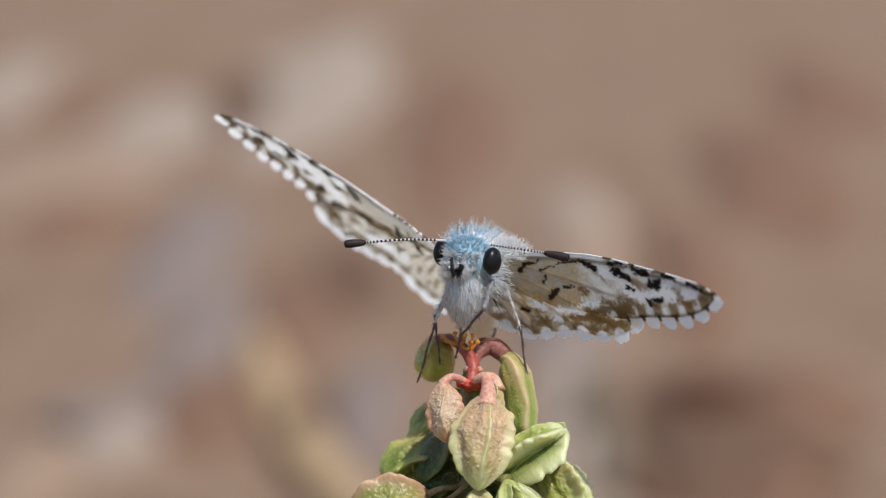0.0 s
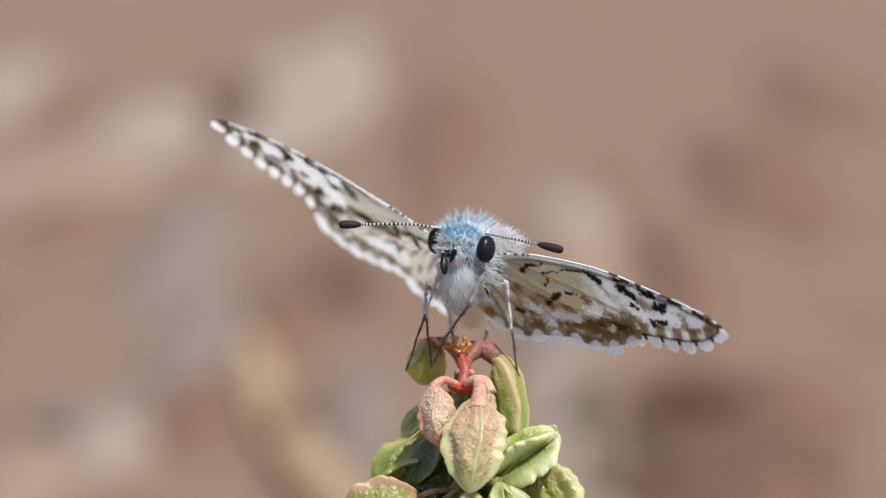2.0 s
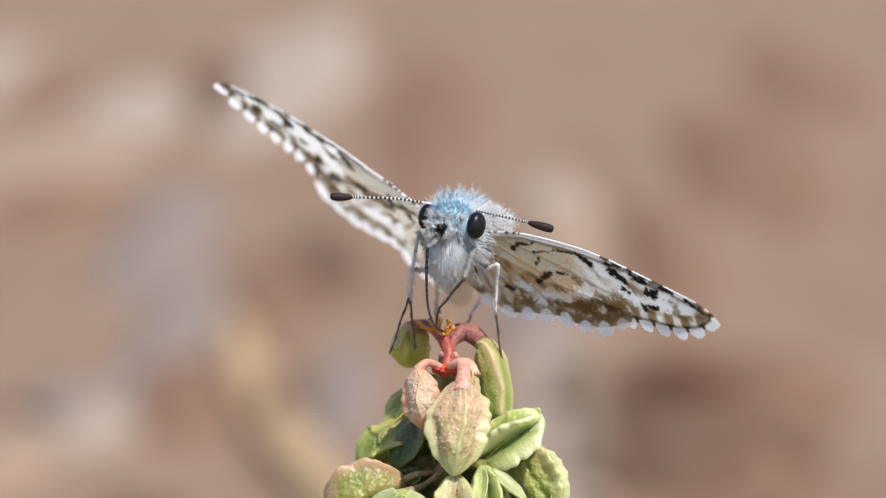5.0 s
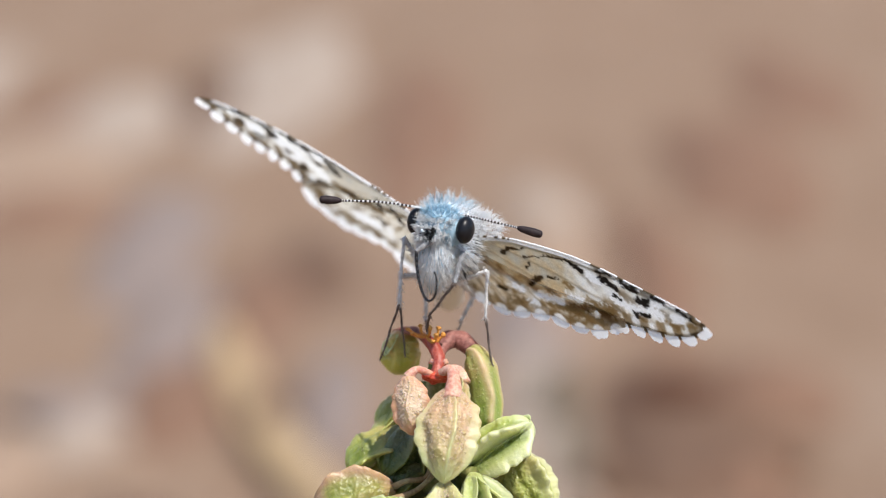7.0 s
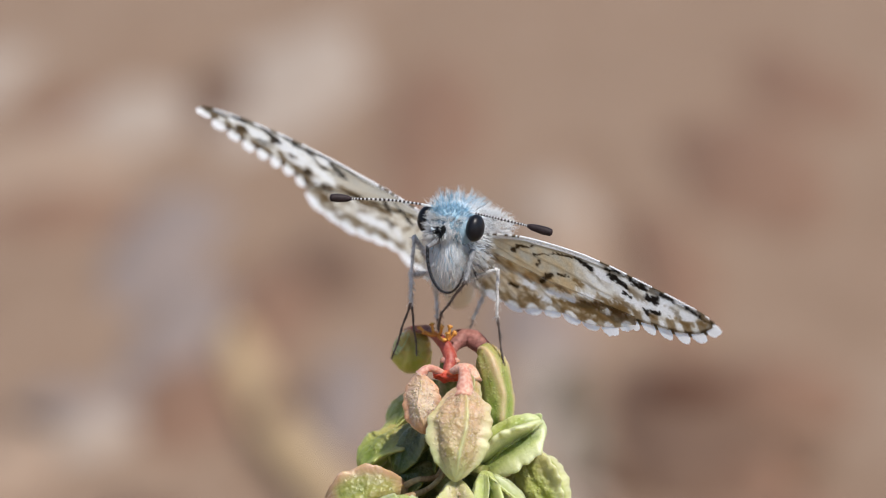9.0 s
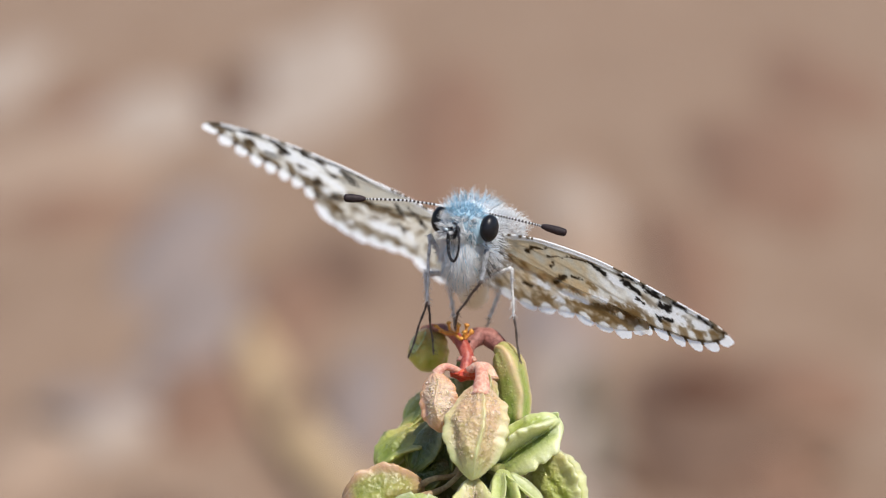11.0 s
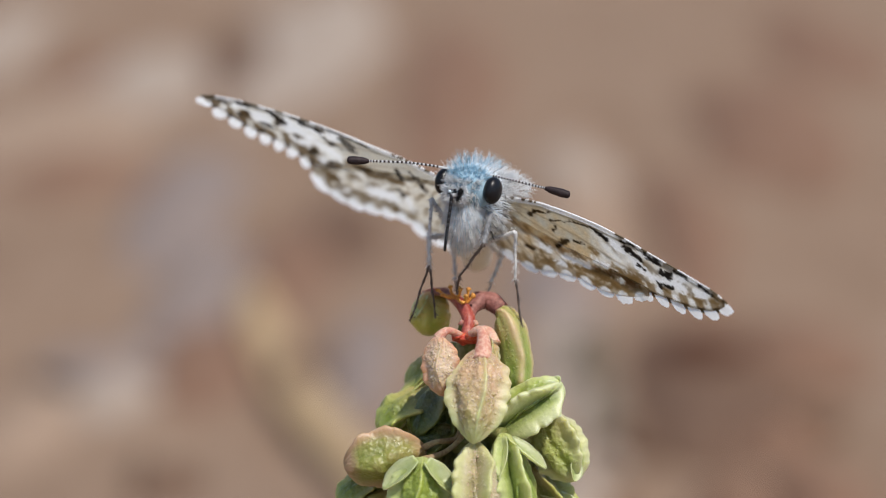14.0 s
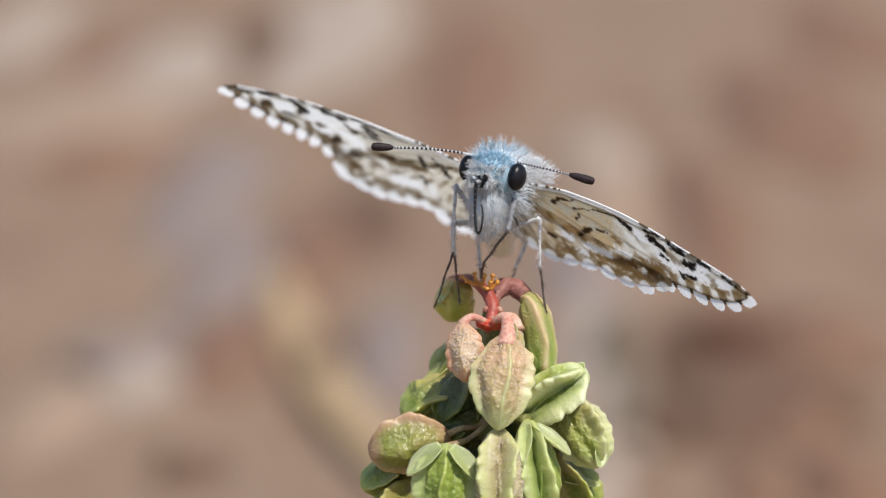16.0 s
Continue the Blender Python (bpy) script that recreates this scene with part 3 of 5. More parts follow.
def sepal(base, tip, width, out, mat, curl=0.5, label="curled green sepal"):
    """A thin curled flap from base to tip (chart places), hollow towards out."""
    a, t = at(*base), at(*tip)
    d = (t - a)
    out = Vector(out).normalized()
    side = d.cross(out).normalized()
    out = side.cross(d).normalized()
    n, m = 14, 8
    verts, faces, fl, al = [], [], [], []
    for k in (0, 1):
        for i in range(n + 1):
            s = i / n
            w = width * RES / 2 * (math.sin(math.pi * (0.12 + 0.86 * s)) ** 0.7)
            for j in range(m + 1):
                q = 2 * j / m - 1
                p = a + d * s + side * w * q + out * (curl * w * q * q + curl * 0.5 * d.length * s * s * 0.5 + 0.05 * noise.noise(Vector((s * 5, q * 2, base[0])))) - out * 0.06 * k
                verts.append(p * MM)
                fl.append(0.35 + 0.5 * abs(q) ** 2)
                al.append(0.9)
    nv = (n + 1) * (m + 1)
    for i in range(n):
        for j in range(m):
            c = i * (m + 1) + j
            faces.append((c, c + 1, c + m + 2, c + m + 1))
            faces.append((c + nv, c + nv + m + 1, c + nv + m + 2, c + nv + 1))
    rim = [j for j in range(m + 1)] + [i * (m + 1) + m for i in range(1, n + 1)] + [n * (m + 1) + j for j in range(m - 1, -1, -1)] + [i * (m + 1) for i in range(n - 1, 0, -1)]
    for p, q in zip(rim, rim[1:] + rim[:1]):
        faces.append((q, p, p + nv, q + nv))
    me = mesh_of("sepal", verts, faces, [mat])
    for key, vals in (("flange", fl), ("along", al), ("rim", [0.6] * len(fl)), ("patch", [0.0] * len(fl))):
        me.attributes.new(key, 'FLOAT', 'POINT').data.foreach_set("value", vals)
    return part("sepal", me, spike, None, label)


sepal((782, 790, -3.6), (727, 846, -3.4), 46, (-0.5, -0.6, 0.6), pod_green)
sepal((796, 792, -3.8), (846, 858, -3.6), 44, (0.6, -0.6, 0.5), pod_green)
sepal((944, 752, -2.4), (1002, 812, -3.0), 42, (0.6, -0.4, 0.7), pod_green)
sepal((932, 750, -2.4), (925, 830, -3.6), 30, (-0.3, -0.9, 0.2), pod_green)
sepal((992, 702, -0.8), (1040, 646, -1.2), 40, (0.2, -0.6, 0.8), pod_green, 0.6, "pale curled pod wing tip")
sepal((1060, 792, -0.2), (1056, 828, -0.6), 30, (0.6, -0.7, 0.1), pod_green, 0.5, "pale curled pod wing tip")
sepal((1000, 850, 1.0), (1060, 864, 0.6), 30, (0.2, -0.4, 0.9), pod_green, 0.4)
sepal((770, 700, 0.6), (792, 738, 0.2), 30, (-0.5, -0.8, 0.2), pod_deep, 0.5)
sepal((864, 522, 1.8), (922, 516, 2.6), 38, (0.15, -0.5, 0.8), withered, 0.9, "withered red brown bract")
sepal((796, 500, 2.6), (780, 540, 2.0), 28, (-0.6, -0.7, 0.2), pod_green)
sepal((808, 494, 2.6), (838, 504, 1.9), 30, (0.2, -0.5, 0.8), withered, 0.6, "withered red brown bract")
sepal((800, 640, 2.4), (752, 690, 2.2), 36, (-0.6, -0.5, 0.6), pod_deep, 0.5)


def strand(name, pts, radii, mat, label="", sides=10, steps=8):
    line = bezier([at(*p) for p in pts], steps)
    rr = np.interp(np.linspace(0, len(radii) - 1, len(line)), range(len(radii)), radii)
    rr = [r * (1 + 0.08 * noise.noise(p * 1.7)) for r, p in zip(rr, line)]
    v, f = tube(line, rr, sides)
    return part(name, mesh_of(name, v, f, [mat]), spike, None, label)


# main stalk, down to the soil
foot = SPACE.inverted() @ Vector((0.004, -0.035, -0.004)) * 1000
line = bezier([at(870, 545, 0.4), at(866, 640, 0.4), at(868, 760, 0.4), at(872, 900, 0.6), Vector((0.5, 0.8, -40)), Vector((2, 4, -120)), foot], 14)
v, f = tube(line, list(np.interp(np.linspace(0, 1, len(line)), [0, 0.3, 1], [0.42, 0.7, 1.3])), 14)
part("stem", mesh_of("stem", v, f, [green_stem]), spike, None, "greenish brown stem standing in the soil")
strand("stalk", [(867, 582, -0.5), (871, 556, -0.3), (872, 540, 0.0), (862, 518, 0.4), (850, 503, 0.6)], [0.40, 0.30, 0.36, 0.32, 0.2], red_stem, "red flower stalk")
strand("pedicel", [(864, 578, -0.8), (848, 565, -1.3), (832, 562, -1.6), (819, 575, -1.6)], [0.26, 0.19, 0.19, 0.3], pink_stem, "pink arched pod stalk")
strand("pedicel", [(868, 578, -0.9), (880, 566, -1.5), (894, 562, -1.8), (899, 584, -2.3), (896, 616, -2.9)], [0.26, 0.21, 0.25, 0.36, 0.55], pink_stem, "pink arched pod stalk")
strand("pedicel", [(872, 578, -0.3), (893, 562, -0.2), (908, 566, 0.0), (912, 585, -0.2)], [0.3, 0.26, 0.3, 0.5], pink_stem, "pink arched pod stalk")
strand("pedicel", [(872, 545, 0.3), (878, 524, 0.8), (894, 510, 1.2), (912, 510, 1.2), (932, 526, 0.8)], [0.24, 0.32, 0.44, 0.5, 0.42], withered, "red brown arched pod stalk", 16)
strand("pedicel", [(858, 520, 1.2), (840, 500, 2.4), (815, 494, 3.2), (800, 502, 3.5)], [0.2, 0.22, 0.26, 0.4], red_stem, "red arched pod stalk")
strand("pedicel", [(866, 720, -0.3), (850, 752, -1.0), (815, 758, -1.4), (790, 770, -1.0)], [0.2, 0.15, 0.14, 0.2], dry_stem)
strand("pedicel", [(866, 735, -0.6), (858, 752, -1.6), (830, 776, -2.2), (792, 790, -2.6)], [0.2, 0.14, 0.13, 0.2], dry_stem)
strand("pedicel", [(868, 730, -0.5), (876, 748, -2.6), (884, 760, -3.3)], [0.2, 0.15, 0.3], dry_stem)
strand("pedicel", [(868, 700, 0.0), (890, 738, -0.4), (912, 738, -0.6)], [0.22, 0.18, 0.3], dry_stem)
strand("pedicel", [(868, 700, 0.4), (930, 716, 0.8), (988, 704, 1.0)], [0.3, 0.26, 0.3], green_stem)
strand("pedicel", [(866, 640, 0.6), (845, 650, 1.2), (816, 668, 1.8)], [0.3, 0.26, 0.4], green_stem)
strand("pedicel", [(866, 600, 0.6), (840, 590, 2.0), (812, 602, 3.3)], [0.3, 0.26, 0.4], green_stem)
strand("pedicel", [(868, 720, -0.2), (905, 735, -1.0), (932, 746, -1.7)], [0.3, 0.26, 0.4], green_stem)
strand("pedicel", [(868, 770, 0.4), (930, 790, 1.2), (988, 802, 1.8)], [0.3, 0.26, 0.3], green_stem)
strand("pedicel", [(868, 780, 0.4), (800, 800, 0.8), (736, 812, 1.0)], [0.3, 0.26, 0.3], green_stem)
strand("pedicel", [(868, 820, 0.5), (800, 835, 0.6), (737, 848, 0.5)], [0.3, 0.26, 0.3], green_stem)
strand("pedicel", [(870, 870, 0.4), (850, 895, -1.2), (840, 908, -2.0)], [0.3, 0.26, 0.3], green_stem)
strand("pedicel", [(870, 870, 0.4), (920, 890, -0.8), (935, 904, -1.4)], [0.3, 0.26, 0.3], green_stem)
strand("pedicel", [(870, 890, 0.5), (820, 910, 0.6), (782, 934, 0.5)], [0.3, 0.26, 0.3], green_stem)


def collar():
    """Knobbly red ring where the stalks meet."""
    lots = [lathe_blob((0.62, 0.45, 0.30), at(868, 576, -0.9), 24, 16, 0.35, 3.0), lathe_blob((0.34, 0.3, 0.24), at(879, 570, -1.3), 16, 12, 0.35, 6.0),
            lathe_blob((0.3, 0.26, 0.2), at(852, 572, -1.1), 16, 12, 0.35, 7.0)]
    v, f = join(*lots)
    part("collar", mesh_of("collar", v, f, [collar_red]), spike, None, "knobbly bright red collar")
    v, f = join(lathe_blob((0.5, 0.3, 0.22), at(872, 548, -0.1), 16, 10, 0.3, 5.0))
    part("knob", mesh_of("knob", v, f, [pink_stem]), spike, None, "pink joint of the stalk")


collar()
rng = random.Random(4)
for base, tips in (((850, 503, 0.5), ((818, 490, 0.2), (826, 498, -0.1), (840, 484, 0.4), (857, 488, 0.0), (862, 512, -0.2))),
                   ((868, 512, 0.3), ((872, 488, 0.0), (868, 500, -0.3), (880, 500, 0.2)))):
    for tx, ty, tv in tips:
        mid = ((base[0] + tx) / 2 + rng.uniform(-3, 3), (base[1] + ty) / 2 + 3, (base[2] + tv) / 2)
        strand("filament", [base, mid, (tx, ty, tv)], [0.12, 0.08, 0.07], orange_bit, "orange flower filament", 6, 4)
        v, f = lathe_blob((0.13, 0.09, 0.08 + 0.06 * rng.random()), at(tx, ty, tv), 10, 7, 0.7, tx)
        part("anther", mesh_of("anther", v, f, [orange_bit]), spike, None, "orange anther")


# ---- the butterfly: built as it stands at the end, in millimetres from its thorax ----
B0 = at(883, 300, 1.4)
REST = SPACE @ Matrix.Translation(B0 * MM)
fly = thing("butterfly", "pale checkered butterfly with blue grey fur perched on seed pods", "butterfly", REST)


def rel(px, py, v):
    return at(px, py, v) - B0


def fur(name, lots, parent, label, seed):
    """Hairs: each lot is (spots, normals, length, thickness, lean, droop, materials' weights)."""
    r = random.Random(seed)
    verts, faces, idx = [], [], []
    for pts, nor, length, thick, lean, jitter, pick in lots:
        # every tuft leans together
        heads = [(Vector(pts[i]), Vector((r.gauss(0, 1), r.gauss(0, 1), r.gauss(0, 1)))) for i in range(0, len(pts), 14)]
        for p, nn in zip(pts, nor):
            near, sway = min(heads, key=lambda h: (h[0] - Vector(p)).length_squared)
            nn = Vector(nn) + (near - Vector(p)) * 1.5 + sway * jitter * 0.9
            d = (Vector(nn) + Vector(lean) + Vector((r.gauss(0, 1), r.gauss(0, 1), r.gauss(0, 1))) * jitter * 0.6).normalized()
            ln = length * r.uniform(0.6, 1.25)
            side = d.cross(Vector((r.gauss(0, 1), r.gauss(0, 1), r.gauss(0, 1)))).normalized()
            bend = (Vector((r.gauss(0, 1), r.gauss(0, 1), r.gauss(0, 1))) * 0.16 + Vector((0, 0, -0.10))) * ln
            p = Vector(p)
            k = len(verts)
            w = thick
            other = d.cross(side)
            for t, ws in ((0.0, 1.0), (0.5, 0.85)):
                q = p + d * ln * t + bend * t * t
                verts += [(q + side * w * ws) * MM, (q - side * w * ws * 0.5 + other * w * ws * 0.8) * MM, (q - side * w * ws * 0.5 - other * w * ws * 0.8) * MM]
            verts.append((p + d * ln + bend) * MM)
            for a, b in ((0, 1), (1, 2), (2, 0)):
                faces.append((k + a, k + b, k + 3 + b, k + 3 + a))
                faces.append((k + 3 + a, k + 3 + b, k + 6))
            m = pick(p, r)
            idx += [m] * 6
    return part(name, mesh_of(name, verts, faces, [hair_white, hair_blue, hair_black], True, idx), parent, None, label)


def egg_spots(n, centre, radii, keep, seed):
    r = random.Random(seed)
    pts, nor = [], []
    while len(pts) < n:
        d = Vector((r.gauss(0, 1), r.gauss(0, 1), r.gauss(0, 1))).normalized()
        if keep(d):
            pts.append(Vector([centre[j] + d[j] * radii[j] * 0.97 for j in range(3)]))
            nor.append(Vector([d[j] / radii[j] for j in range(3)]).normalized())
    return pts, nor


# head: faces the lens and a little to one side; its own frame leans and turns
HEAD = rel(872, 311, -2.0)
HEAD_TURN = pose(0, 0, 0, 0, 10, 0) @ pose(0, 0, 0, 0, 0, -27)
v, f = lathe_blob((1.28, 1.05, 1.05), (0, 0, 0), 28, 20, 0.05, 1.0)
head = part("head", mesh_of("head", v, f, [skin_blue]), fly, Matrix.Translation(HEAD * MM) @ HEAD_TURN, "blue grey furry head")


def eyes():
    for s in (-1, 1):
        v, f = lathe_blob((0.43, 0.60, 0.68), (s * 1.40, -0.10 if s > 0 else -0.02, 0.10 if s > 0 else 0.20), 36, 26)
        part("eye", mesh_of("eye", v, f, [eye_mat]), head, None, "glossy black compound eye")


eyes()


def pick_head(p, r):
    if r.random() < (0.03 if p.z > 0.4 else 0.10):
        return 2
    return 1 if p.z > 0.40 and r.random() < 0.88 else 0


top_p, top_n = egg_spots(1500, (0, 0, 0), (1.18, 1.02, 1.0), lambda d: d.z > 0.15 and abs(d.x) < 0.86, 5)
face_p, face_n = egg_spots(760, (0, 0, 0), (1.12, 1.05, 1.05), lambda d: d.z <= 0.45 and d.y < 0.1 and abs(d.x) < 0.80, 6)
fur("fur", [(top_p, top_n, 0.42, 0.014, (0, -0.15, 0.35), 0.28, pick_head),
            (face_p, face_n, 0.36, 0.019, (0, -0.35, -0.45), 0.28, pick_head)], head, "blue grey and white fur", 11)


def palps():
    """Short furry mouth feelers with dark tips."""
    for s in (-1, 1):
        line = [Vector((s * 0.30, -0.75, -0.55)), Vector((s * 0.30, -1.15, -0.50)), Vector((s * 0.24, -1.50, -0.30))]
        v, f = tube(bezier(line, 5), list(np.linspace(0.22, 0.06, 11)), 10)
        part("palp", mesh_of("palp", v, f, [skin_white]), head, None, "white furry palp")
    pts, nor = [], []
    r = random.Random(3)
    for _ in range(420):
        s, q, a = r.choice((-1, 1)), r.random(), r.uniform(0, 6.3)
        pts.append(Vector((s * 0.30 + 0.26 * math.cos(a), -0.75 - 0.7 * q, -0.52 + 0.18 * q + 0.26 * math.sin(a))))
        nor.append(Vector((math.cos(a), -0.7, math.sin(a))))
    dark_p = [Vector((0.34 + r.uniform(-0.08, 0.08), -1.25 - 0.2 * r.random(), r.uniform(-0.62, -0.02))) for _ in range(90)]
    dark_n = [Vector((r.uniform(-0.3, 0.3), -1, -0.3)) for _ in range(90)]
    fur("palp_fur", [(pts, nor, 0.42, 0.020, (0, -0.4, -0.3), 0.25, lambda p, r: 2 if abs(p.x) < 0.1 and p.z < -0.1 else 0),
                     (dark_p, dark_n, 0.34, 0.022, (0, -0.2, -0.5), 0.15, lambda p, r: 2)], head, "white palp fur with black streak", 12)


palps()


def antenna(root, elbow, club_a, club_b):
    """A ringed feeler with a club, in the head's space."""
    inv = (Matrix.Translation(HEAD) @ HEAD_TURN).inverted()
    pts = bezier([inv @ p for p in (root, elbow, club_a)], 22)
    v, f = tube(pts, [0.050 + 0.012 * (k % 2) for k in range(len(pts))], 8)
    idx = []
    for k in range(len(pts) - 1):
        idx += [1 if (k % 2 == 0 and k > 7) else 0] * 8
    idx += [0, 1]
    a, b = inv @ club_a, inv @ club_b
    cl = bezier([a, a.lerp(b, 0.3), a.lerp(b, 0.75), b], 6)
    rr = list(np.interp(np.linspace(0, 1, len(cl)), [0, 0.25, 0.6, 0.9, 1.0], [0.07, 0.17, 0.22, 0.18, 0.07]))
    cv, cf = tube(cl, rr, 14)
    k = len(v)
    idx += [2] * len(cf)
    me = mesh_of("antenna", v + cv, f + [tuple(i + k for i in q) for q in cf], [hair_white, club_mat, club_mat], True, idx)
    part("antenna", me, head, None, "thin black and white ringed antenna with dark club")


antenna(rel(838, 274, -1.9), rel(770, 264, -2.2), rel(696, 261, -2.4), rel(657, 259, -2.6))
antenna(rel(902, 284, -2.3), rel(950, 295, -2.4), rel(1007, 309, -2.5), rel(1052, 322, -2.6))


# thorax, chest and abdomen
v, f = join(lathe_blob((1.55, 2.3, 1.25), (0, 0.2, -0.2), 28, 20, 0.05, 2.0), lathe_blob((0.85, 1.2, 1.5), rel(864, 357, -1.8), 24, 18, 0.05, 4.0), lathe_blob((0.95, 1.2, 1.15), rel(900, 346, -0.5), 24, 18, 0.05, 6.0))
thorax = part("thorax", mesh_of("thorax", v, f, [skin_white]), fly, None, "white furry thorax")
chest = rel(864, 358, -1.8)
cp, cn = egg_spots(1500, chest, (0.87, 1.22, 1.5), lambda d: d.y < 0.35, 8)
fp, fn = egg_spots(700, rel(900, 346, -0.5), (0.98, 1.22, 1.18), lambda d: d.y < 0.4 and d.x > -0.5, 10)
sp, sn = egg_spots(700, rel(938, 312, 0.6), (1.0, 1.3, 0.75), lambda d: d.z > -0.5, 14)
tp, tn = egg_spots(2000, (0, 0.2, -0.2), (1.6, 2.3, 1.28), lambda d: d.z > -0.7, 9)
fur("thorax_fur", [(cp, cn, 0.62, 0.015, (0, -0.05, -1.9), 0.09, lambda p, r: 1 if r.random() < 0.07 else (2 if r.random() < 0.012 else 0)),
                   (fp, fn, 0.60, 0.016, (0.5, -0.1, -0.5), 0.2, lambda p, r: 2 if r.random() < 0.30 else 0),
                   (sp, sn, 0.55, 0.017, (0.6, -0.1, 0.2), 0.2, lambda p, r: 0),
                   (tp, tn, 0.75, 0.015, (0.25, -0.1, 0.15), 0.25, lambda p, r: 2 if r.random() < 0.05 else (1 if p.z > 0.6 and r.random() < 0.4 else 0))],
    thorax, "long white and blue grey fur", 13)
line = [Vector((0, 1.5, -0.8)), Vector((0.0, 3.6, -2.0)), Vector((0.1, 6.2, -3.2)), Vector((0.2, 8.2, -4.0))]
ab = bezier(line, 8)
v, f = tube(ab, list(np.interp(np.linspace(0, 1, len(ab)), [0, 0.3, 0.8, 1], [1.1, 1.15, 0.8, 0.25])), 16)
part("abdomen", mesh_of("abdomen", v, f, [skin_cream]), fly, None, "pale cream abdomen")


# ---- wings: span along x from the hinge, chord along y, in millimetres ----
WHITE, DARK = (0.985, 0.99, 0.98), (0.045, 0.034, 0.027)
CREAMY = (0.92, 0.90, 0.83)


class Wing:
    """One side: its hinge, bearing, camber and outline, and its marks as strokes (from u, c to u, c, half breadth)."""

    def __init__(self, who, mirror, root, span, chord, camber, squash):
        self.who, self.mirror, self.camber, self.squash = who, mirror, camber, squash
        x = Vector(span).normalized() * mirror
        y = Vector(chord)
        y = (y - x * y.dot(x)).normalized()
        self.root, self.turn = Vector(root), Matrix((x, y, x.cross(y))).transposed().to_4x4()
        self.base = Matrix.Translation(self.root * MM) @ self.turn

    def height(self, u, c):
        a, b, e = self.camber
        return -a * u * u - b * u ** 3 - e * c * c


LEFT = Wing("left", -1, (-1.748, -0.21, 0.808), (-0.8687, 0.3181, 0.3797), (0.1947, 0.9241, -0.3287), (0.00438, 0.00014, 0.00927), 0.53)
LEFT.sand, LEFT.grey = (0.84, 0.79, 0.69), (0.67, 0.655, 0.61)
LEFT.tone, LEFT.ragged, LEFT.check = (0.31, 0.235, 0.14), 0.8, 0.85
LEFT.front = [(0, 2.0), (0.8, 1.75), (2.7, 1.38), (4.4, 1.32), (6.0, 1.06), (7.6, 0.9), (9.2, 0.76), (12.4, 0.66), (13.7, 0.74), (14.15, 1.0)]
LEFT.outer = [(0, 2.6), (4.5, 4.6), (8.6, 6.2), (9.25, 6.3), (9.6, 5.5), (10.4, 4.75), (11.5, 4.15), (12.4, 3.72), (13.1, 3.0), (13.6, 2.3), (14.0, 1.7), (14.15, 1.2)]
LEFT.hind = [(0.3, 9.4), (2.2, 9.7), (2.6, 9.4), (3.5, 8.75), (4.6, 8.7), (6.0, 9.1), (7.4, 9.15), (8.4, 8.75), (9.0, 7.9), (9.25, 6.9)]
LEFT.dark = [(12.2, 0.8, 11.6, 0.9, 0.13), (10.4, 0.9, 10.2, 1.3, 0.14), (10.2, 1.3, 9.9, 1.8, 0.19), (8.9, 0.8, 8.5, 1.2, 0.17), (7.7, 0.9, 7.2, 0.8, 0.09),
             (8.8, 1.5, 7.6, 1.6, 0.07), (6.9, 0.95, 4.7, 1.5, 0.06), (11.3, 2.7, 10.8, 2.8, 0.10), (6.3, 1.8, 5.9, 2.4, 0.16), (6.2, 2.7, 5.7, 2.9, 0.10),
             (7.6, 2.2, 6.5, 3.1, 0.07), (13.7, 0.95, 12.9, 1.15, 0.10), (3.4, 3.3, 3.2, 3.8, 0.12), (2.5, 2.8, 2.1, 3.2, 0.09), (2.1, 3.2, 1.8, 4.3, 0.10), (3.7, 5.6, 3.5, 6.2, 0.10)]
LEFT.brown = [(8.6, 6.4, 7.7, 7.0, 0.26), (7.9, 6.9, 7.7, 8.0, 0.18), (7.9, 8.0, 6.1, 7.8, 0.15), (6.1, 7.8, 4.2, 7.5, 0.12), (5.6, 5.3, 3.8, 4.7, 0.18),
              (4.0, 4.8, 3.1, 4.5, 0.15), (10.1, 3.4, 9.6, 4.8, 0.12), (9.2, 4.5, 9.0, 5.8, 0.12), (8.5, 3.8, 8.4, 4.7, 0.09), (6.8, 4.6, 5.2, 4.6, 0.12),
              (12.2, 2.1, 11.9, 2.3, 0.12), (4.4, 8.0, 4.0, 8.2, 0.12), (13.1, 2.9, 12.5, 3.0, 0.09), (13.1, 1.2, 13.0, 1.9, 0.09), (10.8, 2.8, 10.0, 3.3, 0.09)]
LEFT.white = [(11.5, 2.0, 10.9, 2.0, 0.25), (9.8, 2.2, 8.5, 2.9, 0.28), (9.7, 3.8, 8.8, 3.8, 0.16), (8.2, 3.3, 7.1, 4.3, 0.22), (7.0, 1.7, 6.5, 1.7, 0.19),
              (5.6, 6.9, 4.0, 6.8, 0.31), (3.4, 6.3, 3.2, 7.2, 0.19), (8.1, 8.9, 7.2, 7.9, 0.14), (12.6, 1.3, 12.0, 1.3, 0.12), (9.6, 1.4, 9.3, 1.8, 0.16),
              (8.9, 6.1, 8.2, 5.4, 0.16), (8.5, 1.8, 7.5, 1.9, 0.12)]

